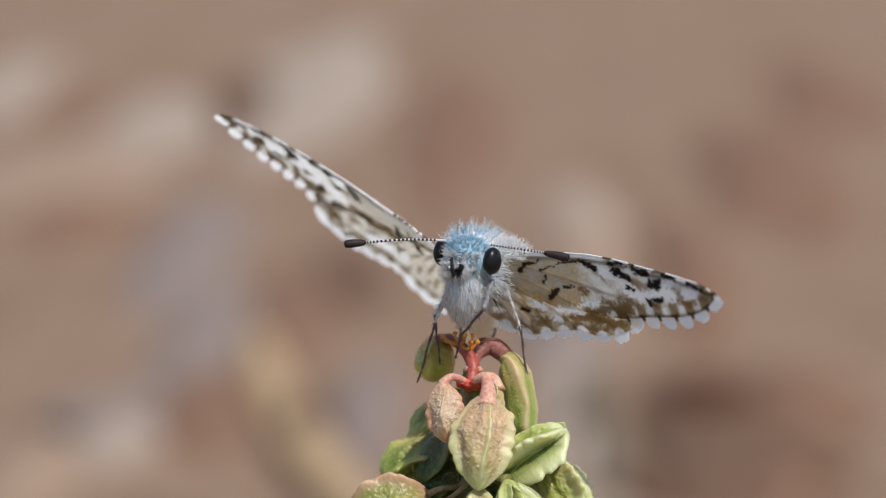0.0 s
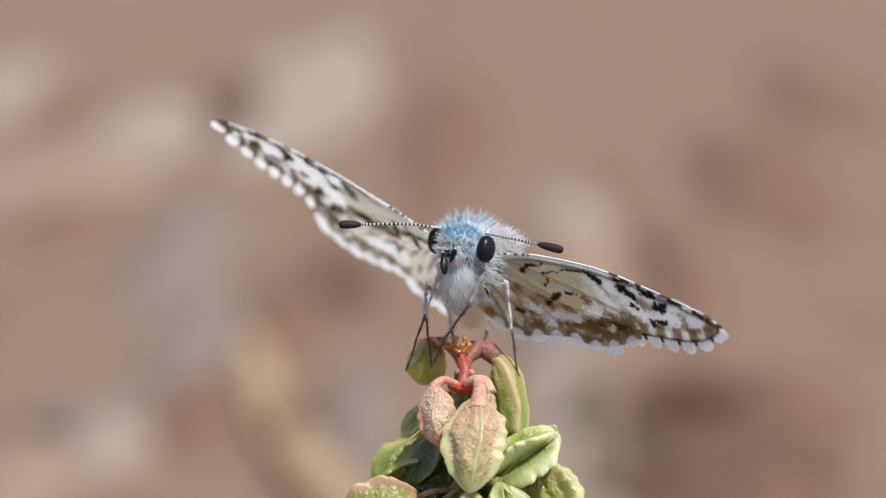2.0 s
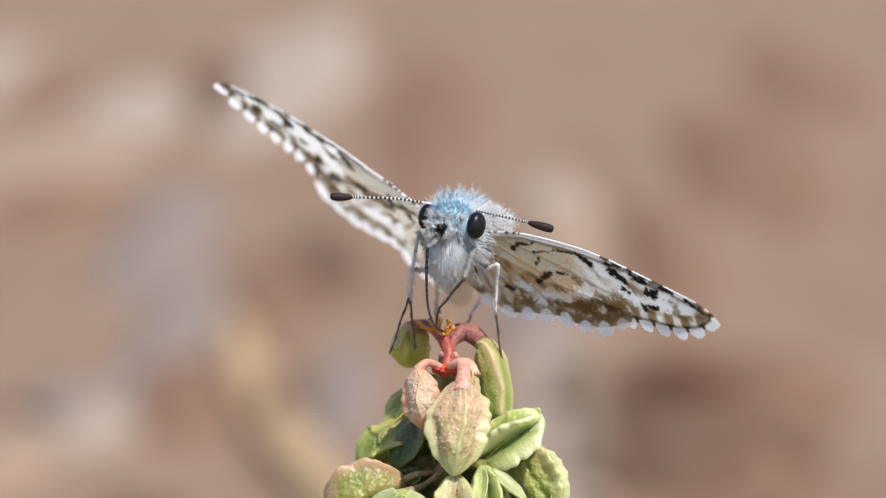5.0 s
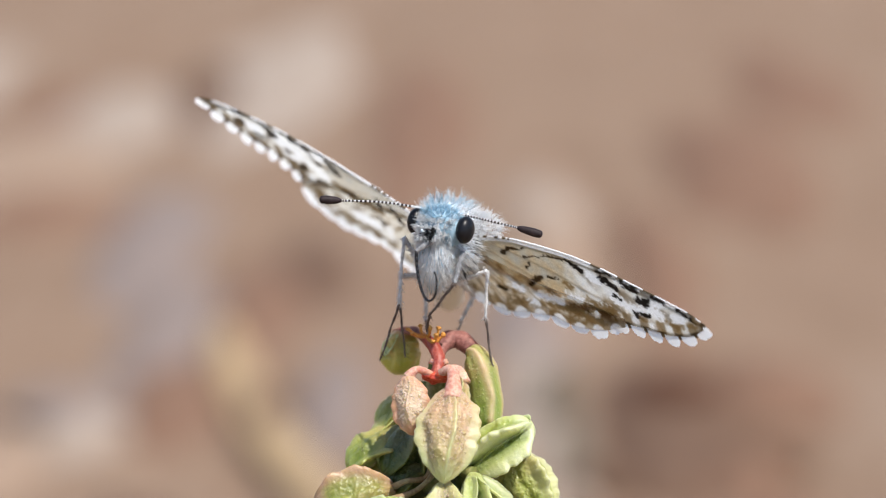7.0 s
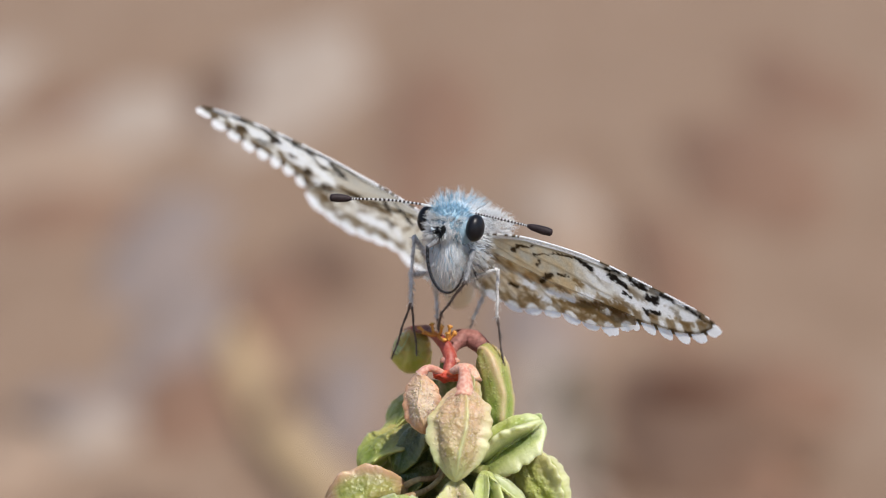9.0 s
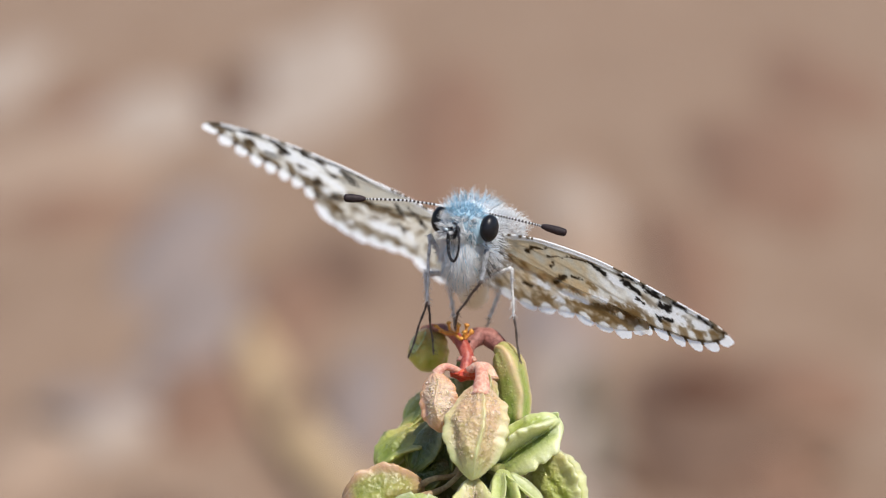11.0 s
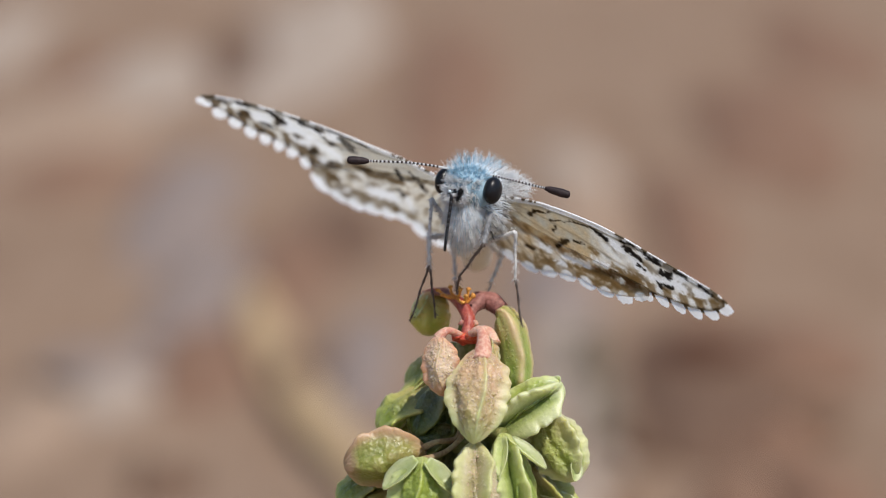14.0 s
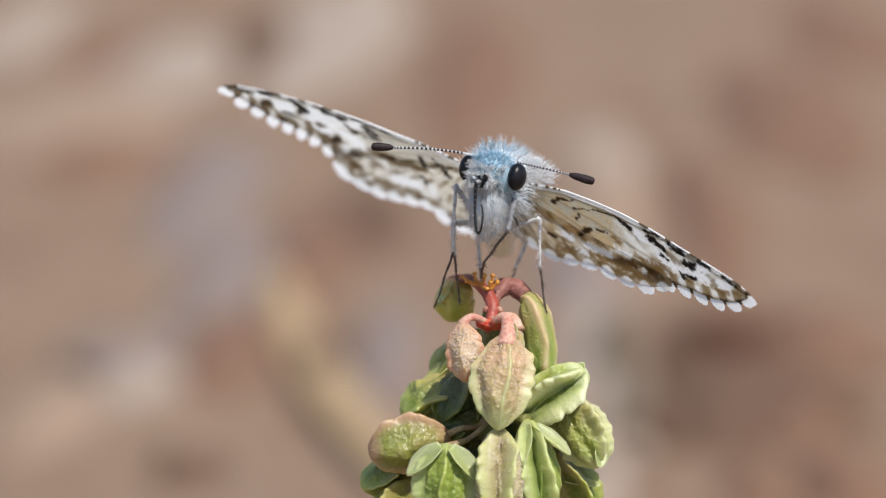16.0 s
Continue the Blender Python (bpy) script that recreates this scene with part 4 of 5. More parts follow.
RIGHT = Wing("right", 1, (0.352, -0.209, -0.079), (0.8952, -0.3873, -0.2205), (0.1278, 0.697, -0.7056), (0.03346, -0.0012, 0.01295), 0.86)
RIGHT.sand, RIGHT.grey = (0.84, 0.68, 0.45), (0.72, 0.69, 0.60)
RIGHT.tone, RIGHT.ragged, RIGHT.check = (0.43, 0.325, 0.185), 0.75, 0.2
RIGHT.front = [(0, 0.9), (1.5, 0.55), (3.4, 0.24), (5.2, 0.14), (7.0, 0.07), (8.7, 0.15), (10.4, 0.38), (12.0, 0.58), (13.7, 0.92), (14.35, 1.3)]
RIGHT.outer = [(0, 1.8), (4.5, 3.0), (8.6, 3.2), (9.8, 3.0), (10.4, 2.88), (11.4, 2.78), (12.3, 2.66), (13.25, 2.4), (14.0, 2.0), (14.35, 1.5)]
RIGHT.hind = [(-0.9, 2.9), (0.4, 4.0), (1.7, 4.6), (2.5, 4.85), (3.7, 4.5), (4.6, 4.36), (5.5, 4.2), (6.2, 4.3), (6.9, 4.36), (8.0, 4.05), (9.1, 3.55), (9.8, 3.1)]
RIGHT.dark = [(2.6, 1.2, 3.0, 0.9, 0.09), (3.0, 0.9, 3.9, 0.6, 0.05), (3.9, 1.1, 5.1, 0.7, 0.04), (5.1, 0.6, 6.6, 0.4, 0.04), (6.6, 0.4, 7.4, 0.7, 0.12), (4.0, 1.8, 4.2, 1.3, 0.06),
              (4.2, 2.6, 4.9, 2.0, 0.09), (5.2, 1.9, 5.9, 1.8, 0.06), (8.5, 0.7, 9.5, 1.0, 0.13), (9.9, 0.5, 10.6, 0.6, 0.16), (10.7, 1.25, 11.3, 0.95, 0.21), (10.5, 2.1, 11.3, 1.9, 0.12), (9.2, 1.5, 9.7, 1.6, 0.07),
              (8.3, 0.3, 9.4, 0.25, 0.08), (11.6, 0.6, 12.3, 0.72, 0.10), (13.0, 0.85, 14.2, 1.35, 0.10), (2.2, 3.4, 2.6, 3.5, 0.09)]
RIGHT.brown = [(6.7, 3.1, 9.0, 2.5, 0.29), (7.0, 3.4, 8.4, 3.5, 0.26), (5.8, 3.5, 7.0, 3.4, 0.16), (9.0, 2.5, 9.3, 2.7, 0.19), (2.6, 3.4, 3.5, 3.4, 0.12), (2.7, 4.1, 5.2, 3.5, 0.19),
               (5.2, 3.5, 6.7, 3.2, 0.16), (2.5, 4.7, 3.7, 4.3, 0.09), (6.4, 2.0, 6.7, 2.0, 0.16), (11.8, 1.7, 12.8, 1.9, 0.16), (12.8, 1.9, 13.9, 1.5, 0.16), (10.9, 2.2, 11.2, 2.4, 0.09), (5.2, 4.1, 7.3, 4.0, 0.14)]
RIGHT.white = [(7.7, 0.8, 8.4, 1.0, 0.22), (9.1, 1.5, 9.9, 1.8, 0.26), (9.9, 1.8, 10.8, 1.7, 0.20), (11.0, 1.4, 12.0, 1.6, 0.28), (11.5, 0.95, 12.2, 0.9, 0.16), (12.7, 1.5, 13.3, 1.5, 0.19),
               (12.4, 2.1, 12.5, 2.2, 0.10), (4.5, 3.2, 6.1, 3.0, 0.19), (6.4, 2.6, 7.2, 2.6, 0.16), (3.1, 3.1, 3.7, 3.2, 0.16), (4.1, 3.8, 4.4, 3.8, 0.23), (10.4, 2.4, 11.1, 2.55, 0.13),
               (11.2, 2.45, 11.8, 2.5, 0.15), (9.4, 0.5, 9.8, 0.65, 0.10), (8.0, 3.1, 8.2, 3.0, 0.12)]


def profile(table, u):
    """A rounded curve through a short table."""
    x, y = zip(*table)
    return sum(np.interp(u + d, x, y) for d in (-0.22, -0.11, 0.0, 0.11, 0.22)) / 5


def wing_grid(side, hind, nu, nc):
    """Spots (u, c) of a wing, crowded towards its tip."""
    far = (side.hind if hind else side.outer)[-1][0]
    near = side.hind[0][0] if hind else 0.05
    u = near + (far - near) * (1 - (1 - np.linspace(0, 1, nu + 1)) ** 1.6)
    a = profile(side.outer, np.minimum(u, 8.6)) - 0.5 if hind else profile(side.front, u)
    b = profile(side.hind if hind else side.outer, u)
    b = np.maximum(b, a + 0.05)
    j = np.linspace(0, 1, nc + 1)
    return np.repeat(u[:, None], nc + 1, 1), a[:, None] + (b - a)[:, None] * j[None], a


def wing_margin(side, hind):
    """The outer margin as a row of spots with its running length, round the tip too."""
    table = side.hind if hind else side.outer
    u = np.linspace(0.5 if hind else 9.0, table[-1][0], 160)
    pts = np.stack([u, profile(table, u)], 1)
    if not hind:
        tip = profile(side.front, u[-1:])[0]
        pts = np.concatenate([pts, [(u[-1] + 0.12 * math.sin(math.pi * k / 10), pts[-1, 1] + (tip - pts[-1, 1]) * k / 10) for k in range(1, 11)]])
    w = pts * (1, side.squash)
    acc = np.concatenate([[0], np.cumsum(np.hypot(*np.diff(w, axis=0).T))])
    return pts, acc


def clouds(u, c, scale, seed):
    return np.array([noise.noise(Vector((x * scale, y * scale, seed))) for x, y in zip(u.ravel(), c.ravel())]).reshape(u.shape)


def wing_tones(side, hind, u, c, row, lobes, seed):
    """Colours of the scales: ground tone, veins, then the brown, white and dark marks, then the margin."""
    k = side.squash
    mott, fine = clouds(u, c, 1.9, seed), clouds(u, c, 6.0, seed + 5)
    uu = u + 0.12 * clouds(u, c, 2.4, seed + 2) + 0.13 * side.ragged * fine
    cc = c + (0.10 * clouds(u, c, 2.4, seed + 3) + 0.11 * side.ragged * clouds(u, c, 6.0, seed + 7)) / k
    cells = np.cos(np.arctan2((c - 0.3) * k, u + 0.8) * 40 + 0.3 * mott) * np.sin(u * 2.9 + 1.5 * mott + 2.0 * np.cos(c * k))
    col = np.empty((*u.shape, 3))

    def blend(tone, f):
        nonlocal col
        f = np.clip(f, 0, 1)[..., None]
        col = col * (1 - f) + np.array(tone) * f

    def ease(x):
        x = np.clip(x, 0, 1)
        return x * x * (3 - 2 * x)

    col[:] = WHITE
    if hind:
        blend(side.sand, 0.50 + 0.5 * mott + 0.25 * ease((5 - u) / 4))
        blend(CREAMY, 0.30 + 0.5 * fine)
        blend(side.tone, 0.12 + 0.55 * cells + 0.3 * mott)
    else:
        inner = ease((7.6 - u + 0.5 * mott) / 1.6)
        blend(CREAMY, 0.45 + 0.8 * fine)
        blend(side.tone, (0.12 + 0.5 * cells + 0.3 * mott) * ease((u - 6.5) / 2))
        blend((0.11, 0.085, 0.06), side.check * ease((cells + 0.25 * fine - 0.50) / 0.22) * ease((u - 6.0) / 1.5))
        blend(side.grey, 0.92 * inner + 0.12 * mott)
        blend(side.sand, inner * (0.25 + 0.5 * mott + 0.35 * ease((c * k - 1.2) / 1.2)))
    vein = np.maximum(0, np.cos(np.arctan2((c - 0.3) * k, u + 0.8) * 40 + 0.3 * mott)) ** 16
    blend(side.tone, (0.30 if hind else 0.38) * vein)
    front = profile(side.front, u)
    if not hind:
        edge = (c - front) * k
        blend((0.20, 0.17, 0.12), 0.45 * ease((0.34 - edge) / 0.12) * ease((u - 1) / 3))
        blend(WHITE, ease((0.15 - edge) / 0.04) * np.where(np.sin(u * 3.4 + 1.1 * np.sin(u * 1.3)) < 0.55, 1, ease((8.6 - u) / 0.8)))

    def strokes(marks, tone, share, soft):
        for u0, c0, u1, c1, h in marks:
            dx, dy = u1 - u0, (c1 - c0) * k
            s = np.clip(((uu - u0) * dx + (cc - c0) * k * dy) / max(dx * dx + dy * dy, 1e-6), 0, 1)
            d = np.hypot(uu - u0 - s * dx, (cc - c0) * k - s * dy)
            grow = 1 + side.ragged * (1.1 * fine + 0.6 * mott)
            blend(tone, share * ease((h * grow * (1 + soft) - d) / (h * 2 * soft)))

    strokes(side.brown, side.tone, 0.85, 0.7)
    strokes(side.white, WHITE, 1.0, 0.5)
    # near the root the dark marks are browner
    for mark in side.dark:
        strokes([mark], DARK if mark[0] > 6 or side is LEFT else (0.12, 0.085, 0.05), 0.95, 0.4)
    # margin
    pts, acc = row
    flat = np.stack([u.ravel(), c.ravel() * k], 1)
    gap, cell = np.empty(len(flat)), np.empty(len(flat))
    rim = pts * (1, k)
    for i in range(0, len(flat), 4000):
        d = np.hypot(flat[i:i + 4000, None, 0] - rim[None, :, 0], flat[i:i + 4000, None, 1] - rim[None, :, 1])
        n = d.argmin(1)
        gap[i:i + 4000], cell[i:i + 4000] = d.min(1), np.sin(math.pi * lobes * acc[n] / acc[-1]) ** 2
    gap, cell = gap.reshape(u.shape) + 0.05 * fine, cell.reshape(u.shape)
    if hind:
        blend(side.tone, 0.5 * ease((0.52 - gap) / 0.14))
        blend(WHITE, ease((0.10 + 0.24 * cell - gap) / 0.12) * ease((cell - 0.12) / 0.4))
    else:
        blend(side.tone, 0.75 * ease((0.70 - gap) / 0.16) * ease((0.75 - cell) / 0.4))
        blend((0.20, 0.15, 0.09), 0.75 * ease((0.17 - gap) / 0.08) * (0.55 + 0.45 * ease((0.6 - cell) / 0.4)))
    return np.clip(col * (1 + 0.10 * fine[..., None]), 0, 1)


def wing_sheet(side, hind, nu, nc, lift, row, lobes, seed):
    u, c, a = wing_grid(side, hind, nu, nc)
    cols = wing_tones(side, hind, u, c, row, lobes, seed)
    ridge = 0.05 * np.maximum(0, np.cos(np.arctan2((c - 0.3) * side.squash, u + 0.8) * 40)) ** 6
    if not hind:
        ridge = ridge + 0.09 * np.maximum(0, 1 - (c - a[:, None]) / 0.2)
    z = lift + side.height(u, c) + 0.07 * clouds(u, c, 0.5, seed)
    verts = []
    for s in (1, -1):
        verts.append(np.stack([u * side.mirror, c, z - s * (0.03 + ridge * 0.5)], -1).reshape(-1, 3) * MM)
    verts = np.concatenate(verts)
    m = nc + 1
    nv = (nu + 1) * m
    faces = []
    for i in range(nu):
        for j in range(nc):
            k = i * m + j
            faces.append((k, k + 1, k + m + 1, k + m))
            faces.append((k + nv, k + nv + m, k + nv + m + 1, k + nv + 1))
    rim = [i * m for i in range(nu + 1)] + [nu * m + j for j in range(1, nc + 1)] + [i * m + nc for i in range(nu - 1, -1, -1)] + [j for j in range(nc - 1, 0, -1)]
    for p, q in zip(rim, rim[1:] + rim[:1]):
        faces.append((p, q, q + nv, p + nv))
    me = mesh_of("wing", verts, faces, [wing_mat])
    rgba = np.concatenate([cols.reshape(-1, 3), np.ones((nv, 1))], 1)
    me.color_attributes.new("pattern", 'FLOAT_COLOR', 'POINT').data.foreach_set("color", np.concatenate([rgba, rgba]).astype(np.float32).ravel())
    return me


def wing_fringe(side, hind, row, lift, lobes, length, seed):
    """Rounded white tufts of long scales round the margin, with dark gaps between them."""
    r = random.Random(seed)
    verts, faces, idx = [], [], []
    pts, acc = row
    k = side.squash
    per = 17
    for lobe in range(lobes):
        grow = r.uniform(0.9, 1.1) * (0.75 + 0.25 * min(1, (lobes - lobe) / 2)) if not hind else r.uniform(0.55, 1.15)
        for n in range(per + 2):
            x = (2 * n / (per - 1) - 1) if n < per else (1.35 if n == per else -1.35)
            dark = n >= per
            if dark and hind:
                continue
            s = (lobe + 0.5 + ((0.46 if side is LEFT else 0.42) if hind else 0.36) * x) / lobes * acc[-1]
            u, c = np.interp(s, acc, pts[:, 0]), np.interp(s, acc, pts[:, 1])
            e = 0.5
            d = Vector((np.interp(s + e, acc, pts[:, 0]) - np.interp(s - e, acc, pts[:, 0]), (np.interp(s + e, acc, pts[:, 1]) - np.interp(s - e, acc, pts[:, 1])) * k)).normalized()
            out = Vector((-d.y, d.x))
            if out.dot(Vector((u - 4, (c - 1) * k))) < 0:
                out = -out
            if not hind:
                out = (out + Vector((0.35, 0.0))).normalized()
            ln = length * grow * (0.30 if dark else (0.30 + 0.70 * math.sqrt(max(0, 1 - (abs(x) * 0.96) ** 2.2))) * r.uniform(0.93, 1.04))
            if hind:
                ln = length * ((0.45 if side is LEFT else 0.15) + (0.55 if side is LEFT else 0.85) * math.sqrt(max(0, 1 - (abs(x) * 0.97) ** 2.4))) * grow * r.uniform(0.85, 1.08)
            inset = 0.10 if dark or hind else 0.22
            o = Vector((u, c * k)) - out * inset
            w = 0.09 if dark else acc[-1] / lobes * 0.052
            i = len(verts)
            dz = r.uniform(-0.006, 0.006)
            for t, ws in ((0, 0.7), (0.5, 1.0), (0.88, 0.95), (1.0, 0.5)):
                q = o + out * (ln + inset) * t
                for g in (-1, 1):
                    p = q + d * w * ws * g
                    uu, cc = p.x, p.y / k
                    verts.append(Vector((uu * side.mirror, cc, lift + side.height(uu, cc) + dz - 0.03 * t)) * MM)
            faces += [(i, i + 1, i + 3, i + 2), (i + 2, i + 3, i + 5, i + 4), (i + 4, i + 5, i + 7, i + 6)]
            idx += [1 if dark else 0] * 3
    return mesh_of("fringe", verts, faces, [fringe_white, hair_brown], True, idx)


def wing_costa(side):
    """The thick white-scaled vein along the leading edge, barred with brown towards the tip."""
    u = np.linspace(0.8, side.front[-1][0] - 0.15, 120)
    c = profile(side.front, u)
    v, f = tube([Vector((a * side.mirror, b - 0.03, side.height(a, b) + 0.03)) for a, b in zip(u, c)], list(np.interp(u, [0, 4, 10, 14], [0.07, 0.055, 0.042, 0.03])), 8)
    dark = [math.sin(a * 3.4 + 1.1 * math.sin(a * 1.3)) > (0.55 if a > 8 else 2) or (a < 3.2 and math.sin(a * 31 + 3 * math.sin(a * 7)) > 0.1) for a in u[:-1]]
    return mesh_of("costa", v, f, [costa_white, hair_brown], True, [int(d) for d in dark for _ in range(8)] + [0, 0])


WINGS = []
for side in (LEFT, RIGHT):
    for kind, nu, nc, lift in (("forewing", 250, 100, 0.0), ("hindwing", 170, 90, -0.08)):
        hind = kind == "hindwing"
        seed = 3.0 + side.mirror + (10 if hind else 0)
        row = wing_margin(side, hind)
        lobes = (9 if side is LEFT else 8) if hind else (8 if side is LEFT else 6)
        w = part(kind, wing_sheet(side, hind, nu, nc, lift, row, lobes, seed), fly, side.base,
                 "tan, brown and white checkered hindwing" if hind else "white forewing with dark brown checks")
        part("fringe", wing_fringe(side, hind, row, lift, lobes, (0.55 if side is LEFT else 0.42) if hind else (0.80 if side is LEFT else 0.56), int(seed * 7)), w, None, "white wing fringe in rounded tufts")
        if not hind:
            part("leading_edge", wing_costa(side), w, None, "white scaled vein along the leading edge")
        WINGS.append((side, w))


# ---- legs: thigh, shin and foot are rigid; the feet hold to the pods ----
def leg_piece(name, length, r0, r1, mat, hairs, seed):
    """A limb along -z from its joint, with spines or hairs."""
    pts = [Vector((0.02 * math.sin(k * 0.8) * length * 0.3, 0, -length * k / 14)) for k in range(15)]
    rr = [r0 + (r1 - r0) * k / 14 + 0.012 * math.sin(k * 2.1) for k in range(15)]
    lots = [tube(pts, rr, 9)]
    r = random.Random(seed)
    for _ in range(hairs):
        z, a = -length * r.random(), r.uniform(0, 6.3)
        d = Vector((math.cos(a), math.sin(a), -0.9))
        p = Vector((math.cos(a) * r1, math.sin(a) * r1, z))
        lots.append(tube([p, p + d * 0.08, p + d * r.uniform(0.12, 0.24)], [0.014, 0.010, 0.004], 4))
    v, f = join(*lots)
    return mesh_of(name, v, f, [mat])


def piece_pose(a, b):
    return Matrix.Translation(Vector(a) * MM) @ frame_of(Vector(a) - Vector(b), (0.05, 1, 0.03))


class Leg:
    def __init__(self, hip, knee, ankle, toe, dark, seed, feet=None, pole=None):
        """Hip and knee in the butterfly's space, ankle and toe in the plant's, as they are at the end."""
        self.hip, self.knee0 = hip - B0, knee - B0
        self.ankle, self.toe = ankle, toe
        self.thigh, self.shin = (knee - hip).length, (ankle - knee).length
        self.feet = feet or [(0.0, Vector((0, 0, 0)))]
        self.pole = Vector(pole) if pole else self.knee0 - self.hip
        tl = (toe - ankle).length
        pale = leg_dark if dark else leg_pale
        self.parts = (part("femur", leg_piece("femur", self.thigh, 0.15, 0.10, leg_mid if dark else leg_pale, 110, seed), fly, None, "pale furry thigh"),
                      part("tibia", leg_piece("tibia", self.shin, 0.075 if dark else 0.095, 0.055 if dark else 0.062, pale, 60, seed + 1), fly),
                      part("tarsus", leg_piece("tarsus", tl, 0.066, 0.045, leg_dark, 12, seed + 2), fly, None, "thin dark foot"))

    def shift(self, t):
        f = self.feet
        for (t0, a), (t1, b) in zip(f, f[1:]):
            if t0 <= t <= t1:
                k = (t - t0) / (t1 - t0)
                return a.lerp(b, k * k * (3 - 2 * k))
        return f[0][1] if t < f[0][0] else f[-1][1]

    def poses(self, t, body):
        inv = body.inverted()
        s = self.shift(t)
        ankle, toe = inv @ (self.ankle + s * 0.6), inv @ (self.toe + s)
        d = ankle - self.hip
        far = min(d.length, (self.thigh + self.shin) * 0.999)
        x = (far * far + self.thigh ** 2 - self.shin ** 2) / (2 * far)
        h = math.sqrt(max(1e-6, self.thigh ** 2 - x * x))
        dn = d.normalized()
        pole = self.pole
        pole = (pole - dn * pole.dot(dn)).normalized()
        knee = self.hip + dn * x + pole * h
        end = knee + (ankle - knee).normalized() * self.shin
        return piece_pose(self.hip, knee), piece_pose(knee, end), piece_pose(end, toe)


def step(x, y, v=0.0):
    return Vector((x * RES, v, -y * RES))


NONE = step(0, 0)
LEGS = [
    Leg(at(893, 408, 0.0), at(955, 386, -0.4), at(955, 472, -0.2), at(974, 604, 0.6), False, 20),
    Leg(at(911, 353, -2.2), at(882, 400, -3.3), at(856, 466, -1.6), at(851, 494, 0.0), True, 30,
        [(0.0, step(-11, 40)), (0.8, step(-22, 42)), (1.5, step(-35, 43)), (3.7, step(-38, 42)), (5.2, NONE)], (0.4, -1.0, 0.2)),
    Leg(at(832, 368, -0.2), at(806, 327, -0.8), at(802, 446, -0.6), at(769, 546, 1.4), False, 40,
        [(0.0, step(2, 38)), (0.8, step(4, 30)), (2.0, NONE)]),
    Leg(at(840, 394, 0.2), at(801, 396, -0.2), at(804, 452, 0.0), at(814, 540, 1.4), False, 50),
    Leg(at(862, 405, 1.0), at(846, 424, 3.0), at(850, 474, 3.2), at(854, 512, 2.6), False, 60),
    Leg(at(905, 405, 1.0), at(932, 428, 3.4), at(912, 476, 3.4), at(900, 517, 1.3), False, 70),
]

# ---- sucking tube: a chain of short rigid pieces ----
LINKS, LINK = 18, 0.275
TUBE_ROOT = rel(843, 322, -3.6)
links = []
v, f = tube([Vector((0, 0, 0.04)), Vector((0, 0, -0.5)), Vector((0, 0, -1.1))], [0.10, 0.14, 0.18], 10)
links.append(part("proboscis_base", mesh_of("proboscis_base", v, f, [leg_mid]), fly, None, "grey scaled base of the sucking tube"))
for k in range(LINKS):
    r0 = 0.085 - 0.0022 * k
    v, f = tube([Vector((0, 0, 0.03)), Vector((0, 0, -LINK * 0.5)), Vector((0, 0, -LINK - 0.03))], [r0, r0 * 1.03, r0 * 0.97], 8)
    links.append(part("proboscis_link", mesh_of("proboscis_link", v, f, [black_gloss]), fly))
# seconds, sideways lean, first angle, bend of the root half, bend of the tip half (degrees), sideways share of the curl
CURLS = [(0.0, 0, 20, -330, -400, 0.05), (1.6, 0, 20, -330, -400, 0.05), (1.9, 0, 20, -300, -360, 0.25), (2.05, 0, 20, -280, -330, 0.25), (2.2, 1, 4, -10, -15, 0.3), (2.3, -4, 4, -30, -60, 0.5),
         (2.45, 6, 4, -6, -6, 0.3), (3.0, 3, 6, -8, -10, 0.3), (3.4, -2, 4, -8, -10, 0.3), (3.5, -8, 6, -20, -30, 0.3), (3.7, 0, 30, -200, -330, 0.3), (4.6, 2, 10, -30, -90, 0.4),
         (5.8, 4, 4, -6, -6, 0.3), (6.1, -6, 8, -50, -60, 0.8), (6.6, -10, 14, -70, -50, 0.8),
         (7.0, -2, 10, -50, -170, 0.5), (7.5, -2, 10, -60, -150, 0.55), (8.0, -10, 14, -70, -70, 0.8), (8.6, -2, 12, -50, -60, 0.9), (9.6, 0, 20, -100, -160, 0.4), (10.6, 2, 30, -130, -170, 0.3),
         (11.1, 0, 35, -150, -150, 0.3), (11.3, 0, 4, -15, -30, 0.3), (11.6, 0, 8, -20, -110, 0.85), (12.0, 0, 12, -80, -200, 0.4), (12.5, 0, 8, -20, -140, 0.6), (13.0, 2, 14, -70, -220, 0.35),
         (13.5, -9, 14, -60, -70, 0.7), (14.0, 8, 4, -10, -330, 0.05), (14.8, 8, 4, -10, -330, 0.05), (15.4, 3, 14, -80, -230, 0.3), (16.0, 3, 16, -50, -200, 0.25)]
# seconds, and how far the base of the tube swings down and out
SWING = [(0.0, 0.0), (2.0, 0.5), (2.2, 1.0), (8.7, 1.0), (10.6, 0.0), (16.0, 0.0)]


